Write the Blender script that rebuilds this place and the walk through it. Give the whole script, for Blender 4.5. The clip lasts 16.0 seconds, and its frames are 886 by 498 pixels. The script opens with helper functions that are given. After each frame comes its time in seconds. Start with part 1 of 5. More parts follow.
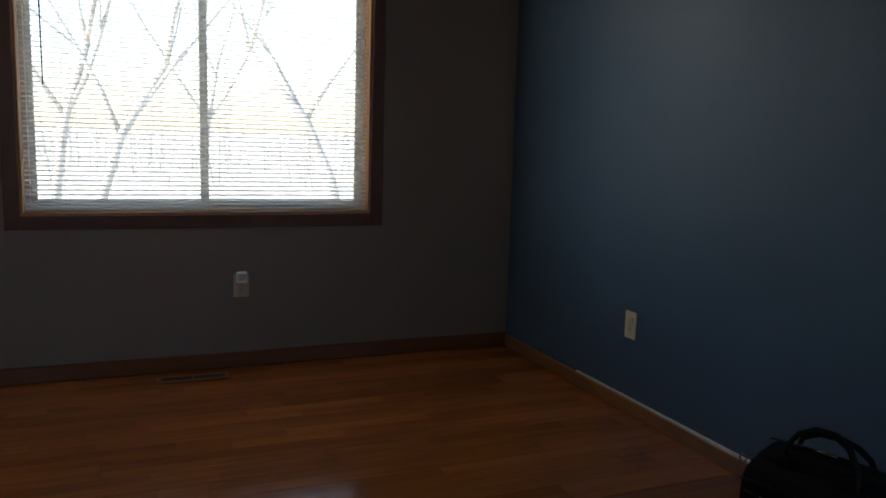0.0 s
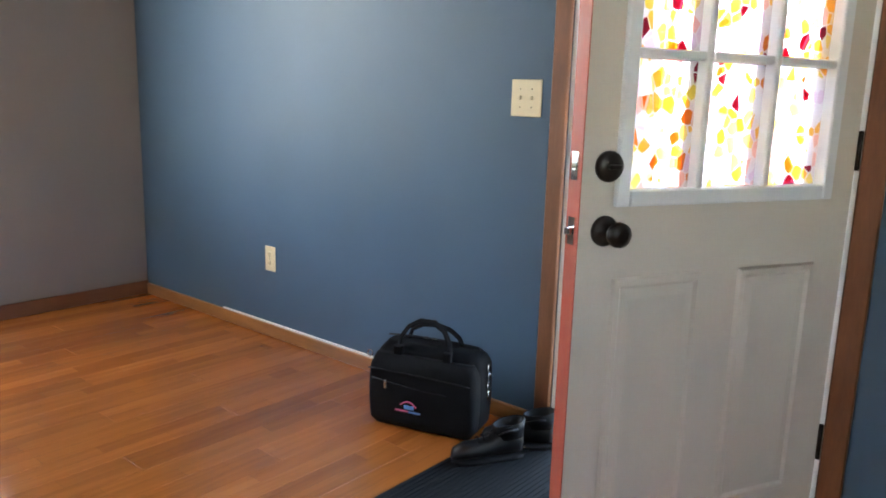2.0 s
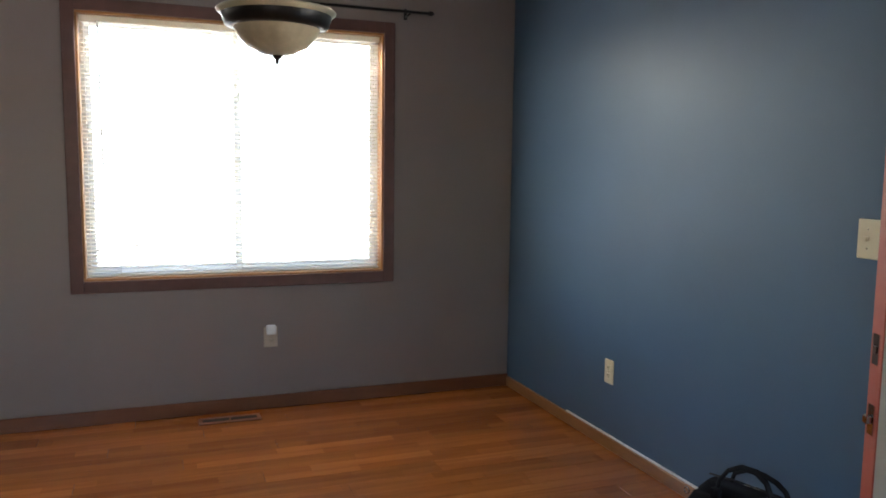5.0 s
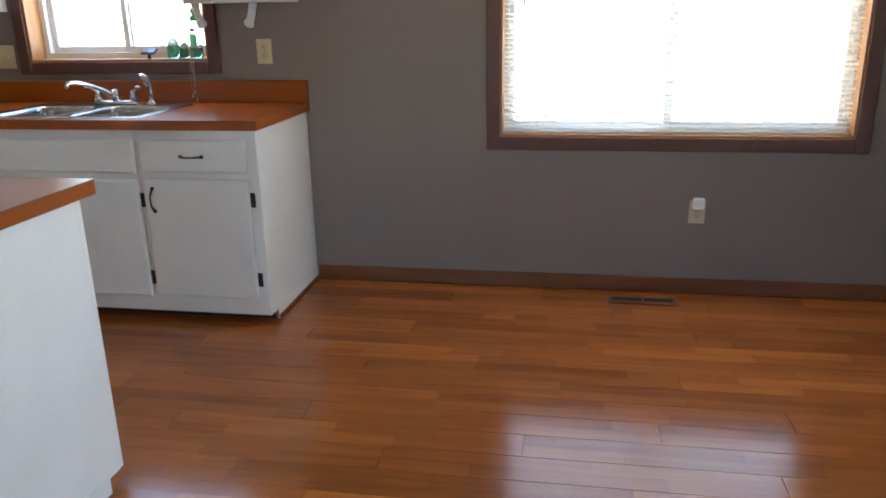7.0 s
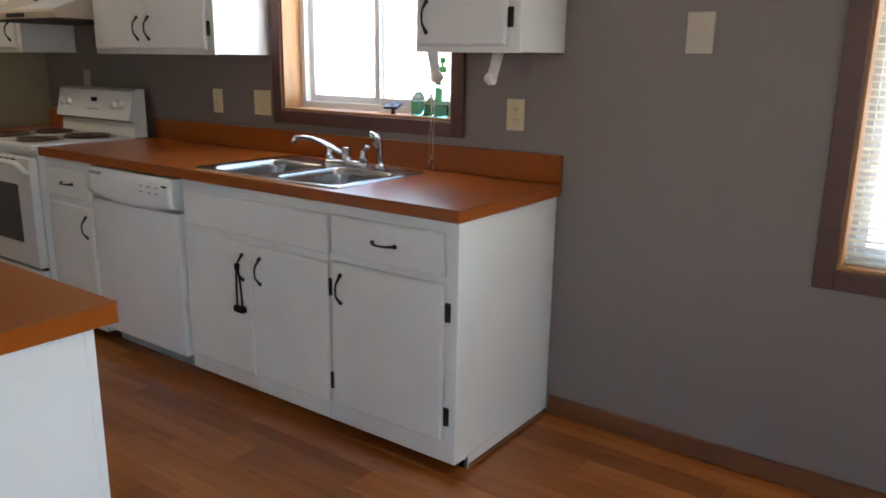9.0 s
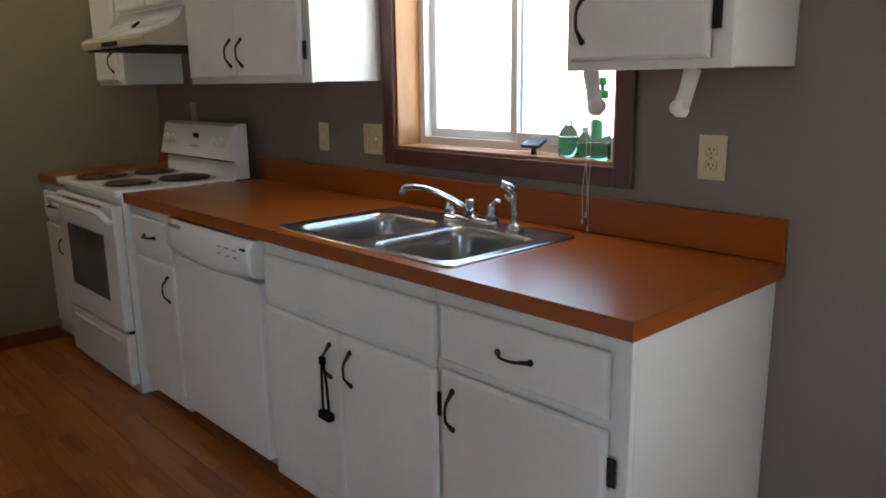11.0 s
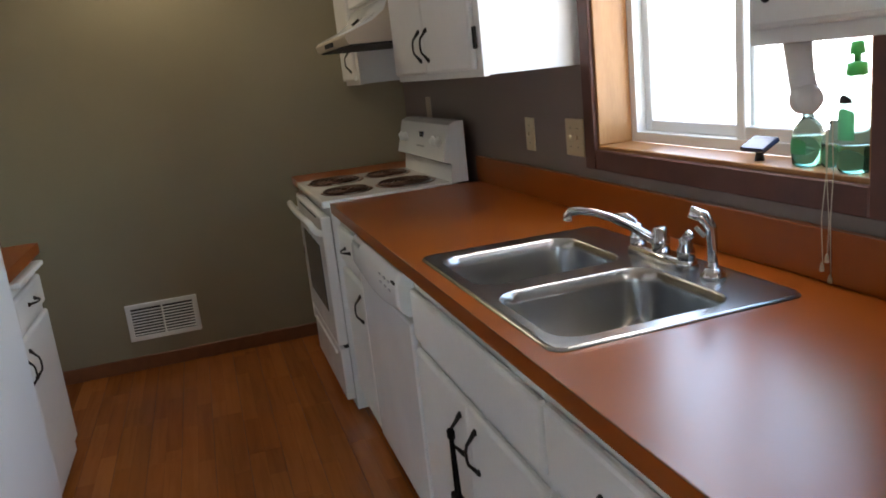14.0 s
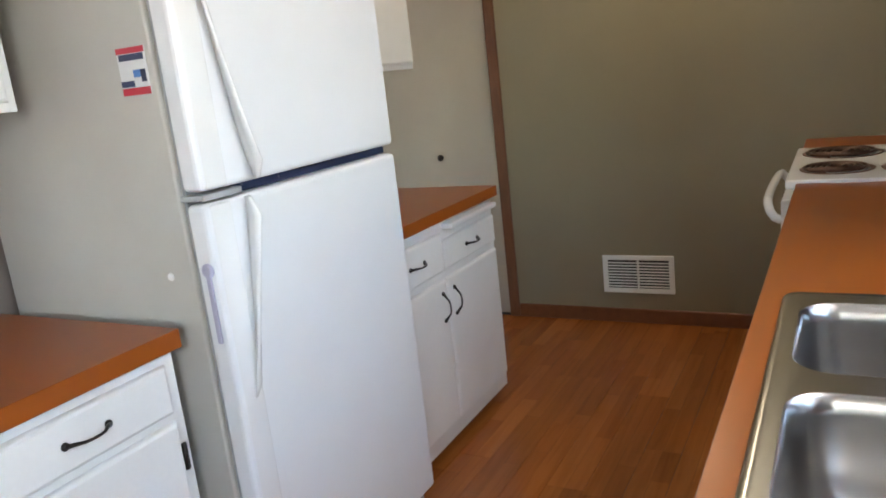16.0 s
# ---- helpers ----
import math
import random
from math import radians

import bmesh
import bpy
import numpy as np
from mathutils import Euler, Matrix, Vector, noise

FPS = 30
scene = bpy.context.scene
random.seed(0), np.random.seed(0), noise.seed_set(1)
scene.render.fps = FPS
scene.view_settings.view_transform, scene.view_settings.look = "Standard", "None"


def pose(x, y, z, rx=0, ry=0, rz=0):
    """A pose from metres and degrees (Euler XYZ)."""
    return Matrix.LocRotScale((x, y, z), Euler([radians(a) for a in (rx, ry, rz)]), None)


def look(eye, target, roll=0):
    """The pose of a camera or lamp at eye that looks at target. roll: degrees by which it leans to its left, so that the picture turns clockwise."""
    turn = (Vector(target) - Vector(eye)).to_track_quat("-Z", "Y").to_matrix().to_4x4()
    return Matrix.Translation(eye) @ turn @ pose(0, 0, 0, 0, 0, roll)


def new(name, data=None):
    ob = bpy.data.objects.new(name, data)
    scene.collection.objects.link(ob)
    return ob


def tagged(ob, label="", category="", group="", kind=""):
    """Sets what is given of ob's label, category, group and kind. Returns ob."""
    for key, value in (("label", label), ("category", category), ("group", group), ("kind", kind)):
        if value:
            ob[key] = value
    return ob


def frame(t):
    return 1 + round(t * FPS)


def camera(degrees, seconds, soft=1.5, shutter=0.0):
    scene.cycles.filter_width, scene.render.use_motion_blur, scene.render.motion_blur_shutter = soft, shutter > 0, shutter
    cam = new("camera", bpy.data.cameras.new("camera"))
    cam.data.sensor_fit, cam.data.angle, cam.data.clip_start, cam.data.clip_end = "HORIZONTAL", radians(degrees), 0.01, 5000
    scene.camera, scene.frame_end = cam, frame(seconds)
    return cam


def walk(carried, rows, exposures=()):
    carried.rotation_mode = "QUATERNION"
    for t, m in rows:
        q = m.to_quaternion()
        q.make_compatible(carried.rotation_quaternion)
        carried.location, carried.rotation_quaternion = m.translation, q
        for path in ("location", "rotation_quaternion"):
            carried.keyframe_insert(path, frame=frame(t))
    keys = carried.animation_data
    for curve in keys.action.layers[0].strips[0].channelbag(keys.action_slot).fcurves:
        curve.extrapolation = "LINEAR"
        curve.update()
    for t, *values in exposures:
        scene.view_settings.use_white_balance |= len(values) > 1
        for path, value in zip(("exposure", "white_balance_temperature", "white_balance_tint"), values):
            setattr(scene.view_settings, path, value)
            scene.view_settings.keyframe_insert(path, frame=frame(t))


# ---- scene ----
# ---- camera and walk ----
cam = camera(60.8, 16.0, soft=1.8)
PATH = [
    (0, look((1.402, -3.718, 1.117), (2.163, -1.889, 0.841), 1.7)),
    (0.5, look((1.277, -3.809, 1.143), (2.22, -2.054, 0.973), 1.3)),
    (1, look((1.162, -3.914, 1.123), (2.258, -2.27, 0.813), 0.7)),
    (1.5, look((1.165, -3.951, 1.129), (2.503, -2.511, 0.764), 1.9)),
    (2, look((1.193, -3.97, 1.147), (2.704, -2.72, 0.753), 1.7)),
    (2.5, look((1.25, -3.986, 1.146), (2.882, -2.898, 0.754), 1.7)),
    (3, look((1.274, -4.004, 1.163), (2.895, -2.875, 0.854), 0.7)),
    (3.5, look((1.279, -4.043, 1.224), (2.799, -2.75, 1.081), -1.2)),
    (4, look((1.344, -4.094, 1.267), (2.553, -2.509, 1.114), 0.8)),
    (4.5, look((1.39, -4.164, 1.32), (2.296, -2.388, 1.165), 0.9)),
    (4.7, look((1.338, -4.205, 1.347), (2.159, -2.389, 1.181), 0.8)),
    (6.8, look((1.264, -3.711, 1.355), (1.092, -1.817, 0.736), -0.9)),
    (7, look((1.294, -3.595, 1.327), (0.968, -1.715, 0.727), -1.1)),
    (7.5, look((1.373, -3.348, 1.35), (0.768, -1.54, 0.744), 0.5)),
    (8, look((1.35, -3.069, 1.324), (0.52, -1.332, 0.782), 1.0)),
    (8.5, look((1.312, -2.768, 1.327), (0.329, -1.097, 0.835), 0.6)),
    (9, look((1.281, -2.503, 1.349), (0.147, -0.927, 0.867), 0.9)),
    (9.5, look((1.109, -2.278, 1.347), (-0.128, -0.771, 0.903), 0.8)),
    (10, look((0.94, -2.076, 1.364), (-0.415, -0.67, 0.931), -0.7)),
    (10.2, look((0.904, -1.996, 1.35), (-0.504, -0.641, 0.925), -0.3)),
    (12.5, look((0.591, -1.708, 1.385), (-0.855, -0.408, 0.917), -1.6)),
    (13, look((0.629, -1.51, 1.387), (-0.952, -0.376, 0.922), -2.9)),
    (13.5, look((0.585, -1.323, 1.399), (-1.152, -0.449, 0.932), -4.7)),
    (14, look((0.554, -1.127, 1.396), (-1.309, -0.566, 0.935), -6.2)),
    (14.5, look((0.56, -0.928, 1.394), (-1.377, -0.73, 0.946), -5.4)),
    (15, look((0.422, -0.784, 1.389), (-1.523, -0.938, 0.949), -4.1)),
    (15.5, look((0.275, -0.662, 1.394), (-1.604, -1.188, 0.955), -5.6)),
    (16, look((0.140, -0.531, 1.383), (-1.567, -1.469, 0.929), -6.4)),
]
EXPOSURES = [(t, e, 7000, 10) for t, e in ((0, 1.9), (0.5, 1.95), (1.0, 2.6), (1.5, 4.2), (2.0, 4.95), (2.5, 4.95), (3.5, 5.0), (4.5, 3.9), (7, 4.05), (10, 3.85), (12.5, 3.5), (14, 3.85), (15, 4.4), (16, 4.5))]
walk(cam, PATH, EXPOSURES)
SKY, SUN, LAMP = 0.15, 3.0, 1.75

# ---- light ----
world = bpy.data.worlds.new("sky_world")
scene.world = world
world.use_nodes = True
wn = world.node_tree
sky = wn.nodes.new("ShaderNodeTexSky")
sky.sky_type = "NISHITA"
sky.sun_disc = False
sky.sun_elevation = radians(38)
sky.sun_rotation = radians(258)
wn.links.new(sky.outputs["Color"], wn.nodes["Background"].inputs["Color"])
wn.nodes["Background"].inputs["Strength"].default_value = SKY

sun = new("sun", bpy.data.lights.new("sun", "SUN"))
sun.data.energy = SUN
sun.data.angle = radians(2)
sun.data.color = (1.0, 0.95, 0.88)
sun.matrix_world = look((-12, -2.5, 10), (0, 0, 0))

# added area lamps in the heads of the two north windows, boosting sky light
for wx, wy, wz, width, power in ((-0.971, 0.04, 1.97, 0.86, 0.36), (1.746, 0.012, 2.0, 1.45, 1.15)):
    lit = new("window_fill", bpy.data.lights.new("window_fill", "AREA"))
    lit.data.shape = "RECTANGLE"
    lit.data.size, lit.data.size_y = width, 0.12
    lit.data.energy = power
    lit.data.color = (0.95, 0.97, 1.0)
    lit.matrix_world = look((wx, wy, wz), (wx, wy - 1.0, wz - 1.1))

# ---- materials ----


def material(name, color, rough=0.5, metal=0.0, vary=0.12, scale=8.0, grain=120.0, bump=0.05, stretch=(1, 1, 1), spec=0.5,
             color2=None, coat=0.0, per_object=0.0, rvary=0.08):
    """A procedural surface: colour and roughness vary at two scales, with fine relief."""
    m = bpy.data.materials.new(name)
    m.use_nodes = True
    n, l = m.node_tree.nodes, m.node_tree.links
    b = n["Principled BSDF"]
    tc = n.new("ShaderNodeTexCoord")
    mp = n.new("ShaderNodeMapping")
    mp.inputs["Scale"].default_value = stretch
    l.new(tc.outputs["Object"], mp.inputs["Vector"])
    big, fine = n.new("ShaderNodeTexNoise"), n.new("ShaderNodeTexNoise")
    big.inputs["Scale"].default_value, fine.inputs["Scale"].default_value = scale, grain
    big.inputs["Detail"].default_value, fine.inputs["Detail"].default_value = 4, 3
    for q in (big, fine):
        l.new(mp.outputs["Vector"], q.inputs["Vector"])
    mixv = n.new("ShaderNodeMath")
    mixv.operation = "MULTIPLY_ADD"
    mixv.inputs[1].default_value = 0.35
    l.new(fine.outputs["Fac"], mixv.inputs[0])
    l.new(big.outputs["Fac"], mixv.inputs[2])
    ramp = n.new("ShaderNodeMapRange")
    ramp.inputs["From Min"].default_value, ramp.inputs["From Max"].default_value = 0.35, 1.0
    l.new(mixv.outputs[0], ramp.inputs["Value"])
    mix = n.new("ShaderNodeMix")
    mix.data_type = "RGBA"
    lo = color2 or tuple(c * (1 - 2 * vary) for c in color)
    hi = color if color2 else tuple(min(1, c * (1 + vary)) for c in color)
    mix.inputs[6].default_value, mix.inputs[7].default_value = (*lo, 1), (*hi, 1)
    l.new(ramp.outputs["Result"], mix.inputs[0])
    out = mix.outputs[2]
    if per_object:
        info, hsv = n.new("ShaderNodeObjectInfo"), n.new("ShaderNodeHueSaturation")
        val = n.new("ShaderNodeMapRange")
        val.inputs["To Min"].default_value, val.inputs["To Max"].default_value = 1 - per_object, 1 + per_object
        l.new(info.outputs["Random"], val.inputs["Value"])
        l.new(val.outputs["Result"], hsv.inputs["Value"])
        l.new(out, hsv.inputs["Color"])
        out = hsv.outputs["Color"]
    l.new(out, b.inputs["Base Color"])
    rr = n.new("ShaderNodeMapRange")
    rr.inputs["To Min"].default_value, rr.inputs["To Max"].default_value = max(0.02, rough - rvary), min(1, rough + rvary)
    l.new(big.outputs["Fac"], rr.inputs["Value"])
    l.new(rr.outputs["Result"], b.inputs["Roughness"])
    b.inputs["Metallic"].default_value = metal
    b.inputs["Specular IOR Level"].default_value = spec
    b.inputs["Coat Weight"].default_value = coat
    if bump:
        bp = n.new("ShaderNodeBump")
        bp.inputs["Strength"].default_value = bump
        bp.inputs["Distance"].default_value = 0.004
        l.new(mixv.outputs[0], bp.inputs["Height"])
        l.new(bp.outputs["Normal"], b.inputs["Normal"])
    return m


def glass_material(name, tint=(1, 1, 1)):
    """A clear pane: light passes, with a faint mirror gloss."""
    m = bpy.data.materials.new(name)
    m.use_nodes = True
    n, l = m.node_tree.nodes, m.node_tree.links
    n.remove(n["Principled BSDF"])
    clear, gloss, mix = n.new("ShaderNodeBsdfTransparent"), n.new("ShaderNodeBsdfGlossy"), n.new("ShaderNodeMixShader")
    clear.inputs["Color"].default_value = (*tint, 1)
    gloss.inputs["Roughness"].default_value = 0.02
    mix.inputs[0].default_value = 0.05
    l.new(clear.outputs[0], mix.inputs[1])
    l.new(gloss.outputs[0], mix.inputs[2])
    l.new(mix.outputs[0], n["Material Output"].inputs["Surface"])
    return m


def slat_material(name, color):
    """Thin vinyl that lets some daylight glow through."""
    m = bpy.data.materials.new(name)
    m.use_nodes = True
    n, l = m.node_tree.nodes, m.node_tree.links
    b = n["Principled BSDF"]
    b.inputs["Base Color"].default_value = (*color, 1)
    b.inputs["Roughness"].default_value = 0.4
    glow, mix = n.new("ShaderNodeBsdfTranslucent"), n.new("ShaderNodeMixShader")
    glow.inputs["Color"].default_value = (*color, 1)
    mix.inputs[0].default_value = 0.4
    l.new(b.outputs[0], mix.inputs[1])
    l.new(glow.outputs[0], mix.inputs[2])
    l.new(mix.outputs[0], n["Material Output"].inputs["Surface"])
    return m


def clear_material(name, color, ior, rough):
    """A clear body that bends light: bottle plastic or liquid."""
    m = bpy.data.materials.new(name)
    m.use_nodes = True
    b = m.node_tree.nodes["Principled BSDF"]
    b.inputs["Base Color"].default_value = (*color, 1)
    b.inputs["Transmission Weight"].default_value = 1.0
    b.inputs["IOR"].default_value = ior
    b.inputs["Roughness"].default_value = rough
    return m


def film_material(name):
    """Door glass with a stained-glass film of irregular coloured pebbles."""
    m = bpy.data.materials.new(name)
    m.use_nodes = True
    n, l = m.node_tree.nodes, m.node_tree.links
    n.remove(n["Principled BSDF"])
    tc, mp, vor, edge, ramp = (n.new("ShaderNodeTexCoord"), n.new("ShaderNodeMapping"), n.new("ShaderNodeTexVoronoi"), n.new("ShaderNodeTexVoronoi"), n.new("ShaderNodeValToRGB"))
    mp.inputs["Scale"].default_value = (1, 1, 0.8)
    l.new(tc.outputs["Object"], mp.inputs["Vector"])
    edge.feature = "DISTANCE_TO_EDGE"
    for v in (vor, edge):
        v.inputs["Scale"].default_value = 40
        l.new(mp.outputs["Vector"], v.inputs["Vector"])
    sep = n.new("ShaderNodeSeparateColor")
    l.new(vor.outputs["Color"], sep.inputs["Color"])
    ramp.color_ramp.interpolation = "CONSTANT"
    stops = ((0, (0.82, 0.78, 0.8)), (0.36, (0.78, 0.62, 0.74)), (0.47, (0.9, 0.7, 0.28)), (0.63, (0.88, 0.5, 0.12)), (0.76, (0.72, 0.24, 0.05)),
             (0.81, (0.9, 0.55, 0.5)), (0.92, (0.3, 0.02, 0.05)), (0.955, (0.75, 0.6, 0.14)))
    el = ramp.color_ramp.elements
    el[0].position, el[0].color = 0, (*stops[0][1], 1)
    el[1].position, el[1].color = stops[1][0], (*stops[1][1], 1)
    for p, c in stops[2:]:
        el.new(p).color = (*c, 1)
    l.new(sep.outputs[0], ramp.inputs["Fac"])
    lead = n.new("ShaderNodeMath")
    lead.operation = "LESS_THAN"
    lead.inputs[1].default_value = 0.05
    l.new(edge.outputs["Distance"], lead.inputs[0])
    mixc = n.new("ShaderNodeMix")
    mixc.data_type = "RGBA"
    mixc.inputs[7].default_value = (0.85, 0.8, 0.82, 1)
    l.new(lead.outputs[0], mixc.inputs[0])
    l.new(ramp.outputs["Color"], mixc.inputs[6])
    clear, trans, diff, mix = (n.new("ShaderNodeBsdfTransparent"), n.new("ShaderNodeBsdfTranslucent"), n.new("ShaderNodeBsdfGlossy"), n.new("ShaderNodeMixShader"))
    mix2 = n.new("ShaderNodeMixShader")
    mix.inputs[0].default_value, mix2.inputs[0].default_value = 0.45, 0.05
    diff.inputs["Roughness"].default_value = 0.15
    l.new(mixc.outputs[2], clear.inputs["Color"])
    l.new(mixc.outputs[2], trans.inputs["Color"])
    l.new(clear.outputs[0], mix.inputs[1])
    l.new(trans.outputs[0], mix.inputs[2])
    l.new(mix.outputs[0], mix2.inputs[1])
    l.new(diff.outputs[0], mix2.inputs[2])
    l.new(mix2.outputs[0], n["Material Output"].inputs["Surface"])
    return m


def plank_material(name):
    """Oak laminate: boards printed as short strips of different tone, with long soft grain."""
    m = bpy.data.materials.new(name)
    m.use_nodes = True
    n, l = m.node_tree.nodes, m.node_tree.links
    b = n["Principled BSDF"]
    tc, info = n.new("ShaderNodeTexCoord"), n.new("ShaderNodeObjectInfo")
    add, sc = n.new("ShaderNodeVectorMath"), n.new("ShaderNodeVectorMath")
    sc.operation = "SCALE"
    sc.inputs[0].default_value = (37, 0, 11)
    l.new(info.outputs["Random"], sc.inputs["Scale"])
    l.new(tc.outputs["Object"], add.inputs[0])
    l.new(sc.outputs["Vector"], add.inputs[1])

    def mapped(scale):
        mp = n.new("ShaderNodeMapping")
        mp.inputs["Scale"].default_value = scale
        l.new(add.outputs["Vector"], mp.inputs["Vector"])
        return mp.outputs["Vector"]

    strip = n.new("ShaderNodeTexBrick")
    strip.offset, strip.squash = 0.37, 1.0
    for k, v in (("Scale", 1.0), ("Mortar Size", 0.0006), ("Mortar Smooth", 0.6), ("Brick Width", 0.58), ("Row Height", 0.064), ("Bias", 0.0)):
        strip.inputs[k].default_value = v
    strip.inputs["Color1"].default_value = (0.285, 0.083, 0.0185, 1)
    strip.inputs["Color2"].default_value = (0.375, 0.122, 0.027, 1)
    strip.inputs["Mortar"].default_value = (0.16, 0.06, 0.02, 1)
    l.new(mapped((1, 1, 0)), strip.inputs["Vector"])
    grain, pores = n.new("ShaderNodeTexNoise"), n.new("ShaderNodeTexNoise")
    for q, scale, size, det in ((grain, (0.9, 14, 1), 2.4, 5), (pores, (5, 120, 1), 3.0, 2)):
        q.inputs["Scale"].default_value, q.inputs["Detail"].default_value = size, det
        q.inputs["Distortion"].default_value = 0.6
        l.new(mapped(scale), q.inputs["Vector"])
    dark, dark2 = n.new("ShaderNodeMix"), n.new("ShaderNodeMix")
    for mx, src, lo, hi, amount, col in ((dark, grain, 0.42, 0.72, 0.4, (0.5, 0.36, 0.26, 1)), (dark2, pores, 0.55, 0.8, 0.2, (0.45, 0.34, 0.28, 1))):
        r = n.new("ShaderNodeMapRange")
        r.inputs["From Min"].default_value, r.inputs["From Max"].default_value = lo, hi
        r.inputs["To Max"].default_value = amount
        l.new(src.outputs["Fac"], r.inputs["Value"])
        mx.data_type, mx.blend_type = "RGBA", "MULTIPLY"
        l.new(r.outputs["Result"], mx.inputs[0])
        mx.inputs[7].default_value = col
    l.new(strip.outputs["Color"], dark.inputs[6])
    l.new(dark.outputs[2], dark2.inputs[6])
    hsv, val = n.new("ShaderNodeHueSaturation"), n.new("ShaderNodeMapRange")
    val.inputs["To Min"].default_value, val.inputs["To Max"].default_value = 0.87, 1.13
    l.new(info.outputs["Random"], val.inputs["Value"])
    l.new(val.outputs["Result"], hsv.inputs["Value"])
    l.new(dark2.outputs[2], hsv.inputs["Color"])
    l.new(hsv.outputs["Color"], b.inputs["Base Color"])
    rr = n.new("ShaderNodeMapRange")
    rr.inputs["To Min"].default_value, rr.inputs["To Max"].default_value = 0.1, 0.22
    l.new(grain.outputs["Fac"], rr.inputs["Value"])
    l.new(rr.outputs["Result"], b.inputs["Roughness"])
    bp = n.new("ShaderNodeBump")
    bp.inputs["Strength"].default_value, bp.inputs["Distance"].default_value = 0.04, 0.002
    l.new(grain.outputs["Fac"], bp.inputs["Height"])
    l.new(bp.outputs["Normal"], b.inputs["Normal"])
    return m


M_taupe = material("taupe_paint", (0.235, 0.19, 0.17), 0.55, vary=0.04, scale=2.5, grain=260, bump=0.12)
M_olive = material("olive_paint", (0.265, 0.225, 0.145), 0.5, vary=0.04, scale=2.5, grain=260, bump=0.12)
M_beige = material("beige_paint", (0.52, 0.455, 0.36), 0.5, vary=0.04, scale=2.5, grain=260, bump=0.12)
M_blue = material("blue_paint", (0.066, 0.112, 0.168), 0.46, vary=0.06, scale=1.8, grain=200, bump=0.1, spec=0.32, rvary=0.07)
M_ceiling = material("ceiling_paint", (0.75, 0.73, 0.7), 0.8, vary=0.03, grain=150, bump=0.3)
M_white = material("white_paint", (0.77, 0.76, 0.74), 0.42, vary=0.035, scale=5, grain=90, bump=0.05)
M_enamel = material("white_enamel", (0.8, 0.8, 0.8), 0.22, vary=0.02, scale=4, grain=300, bump=0.02)
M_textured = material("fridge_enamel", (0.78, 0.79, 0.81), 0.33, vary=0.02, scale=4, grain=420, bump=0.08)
# darker copy of the fridge enamel, with the side's shade in its colour
M_grey = material("fridge_side_shaded_enamel", (0.52, 0.5, 0.46), 0.4, vary=0.04, scale=5, grain=420, bump=0.12)
M_almond = material("almond_enamel", (0.55, 0.46, 0.36), 0.35, vary=0.05, scale=6, bump=0.02)
M_laminate = material("orange_laminate", (0.3, 0.07, 0.008), 0.29, vary=0.03, scale=14, grain=700, bump=0.0, spec=0.36, rvary=0.02)
M_steel = material("stainless_steel", (0.4, 0.395, 0.385), 0.24, metal=1.0, vary=0.04, scale=3, grain=500, bump=0.0, rvary=0.03)
M_bowl = material("satin_sink_steel", (0.43, 0.42, 0.405), 0.25, metal=1.0, vary=0.03, scale=3, grain=500, bump=0.0, rvary=0.0)
M_chrome = material("chrome", (0.66, 0.66, 0.67), 0.08, metal=1.0, vary=0.02, bump=0, rvary=0.04)
M_trim = material("dark_stained_wood", (0.13, 0.05, 0.036), 0.45, vary=0.2, scale=6, grain=40, bump=0.06, stretch=(3, 3, 3), color2=(0.085, 0.032, 0.024))
M_gold = material("golden_oak", (0.44, 0.21, 0.07), 0.4, vary=0.2, scale=5, grain=30, bump=0.05, stretch=(6, 6, 1), color2=(0.3, 0.12, 0.035))
M_casing = material("brown_casing_wood", (0.22, 0.085, 0.035), 0.42, vary=0.2, scale=5, grain=30, bump=0.05, stretch=(6, 6, 1), color2=(0.12, 0.045, 0.02))
M_base = material("baseboard_wood", (0.2, 0.07, 0.026), 0.4, vary=0.25, scale=4, grain=30, bump=0.05, stretch=(1, 6, 6), color2=(0.14, 0.046, 0.018))
M_goldbase = material("golden_baseboard", (0.33, 0.14, 0.045), 0.35, vary=0.2, scale=4, grain=30, bump=0.05, stretch=(6, 1, 6), color2=(0.2, 0.08, 0.025))
M_black = material("dark_bronze_metal", (0.025, 0.022, 0.02), 0.38, metal=0.6, vary=0.2, scale=30, bump=0.05)
M_rubber = material("black_rubber", (0.006, 0.006, 0.007), 0.8, vary=0.2, scale=30, grain=300, bump=0.3, spec=0.15)
M_nylon = material("black_nylon", (0.006, 0.006, 0.007), 0.85, vary=0.25, scale=25, grain=600, bump=0.3, spec=0.12)
M_leather = material("black_leather", (0.005, 0.005, 0.006), 0.42, vary=0.2, scale=20, grain=120, bump=0.15, spec=0.2)
M_ivory = material("ivory_plastic", (0.66, 0.56, 0.36), 0.35, vary=0.03, bump=0)
M_plastic = material("white_plastic", (0.78, 0.78, 0.77), 0.35, vary=0.03, bump=0)
# near-black for dark parts, and for shade in gaps and recesses
M_dark = material("dark_parts_and_gap_shade", (0.012, 0.011, 0.011), 0.6, vary=0.1, bump=0)
M_door = material("cream_door_paint", (0.54, 0.515, 0.445), 0.42, vary=0.04, scale=4, grain=140, bump=0.06)
M_light = material("pale_frame_paint", (0.66, 0.7, 0.72), 0.4, vary=0.04, bump=0.03)
M_red = material("worn_red_paint", (0.4, 0.055, 0.028), 0.5, vary=0.3, scale=14, grain=60, bump=0.15, color2=(0.36, 0.09, 0.055))
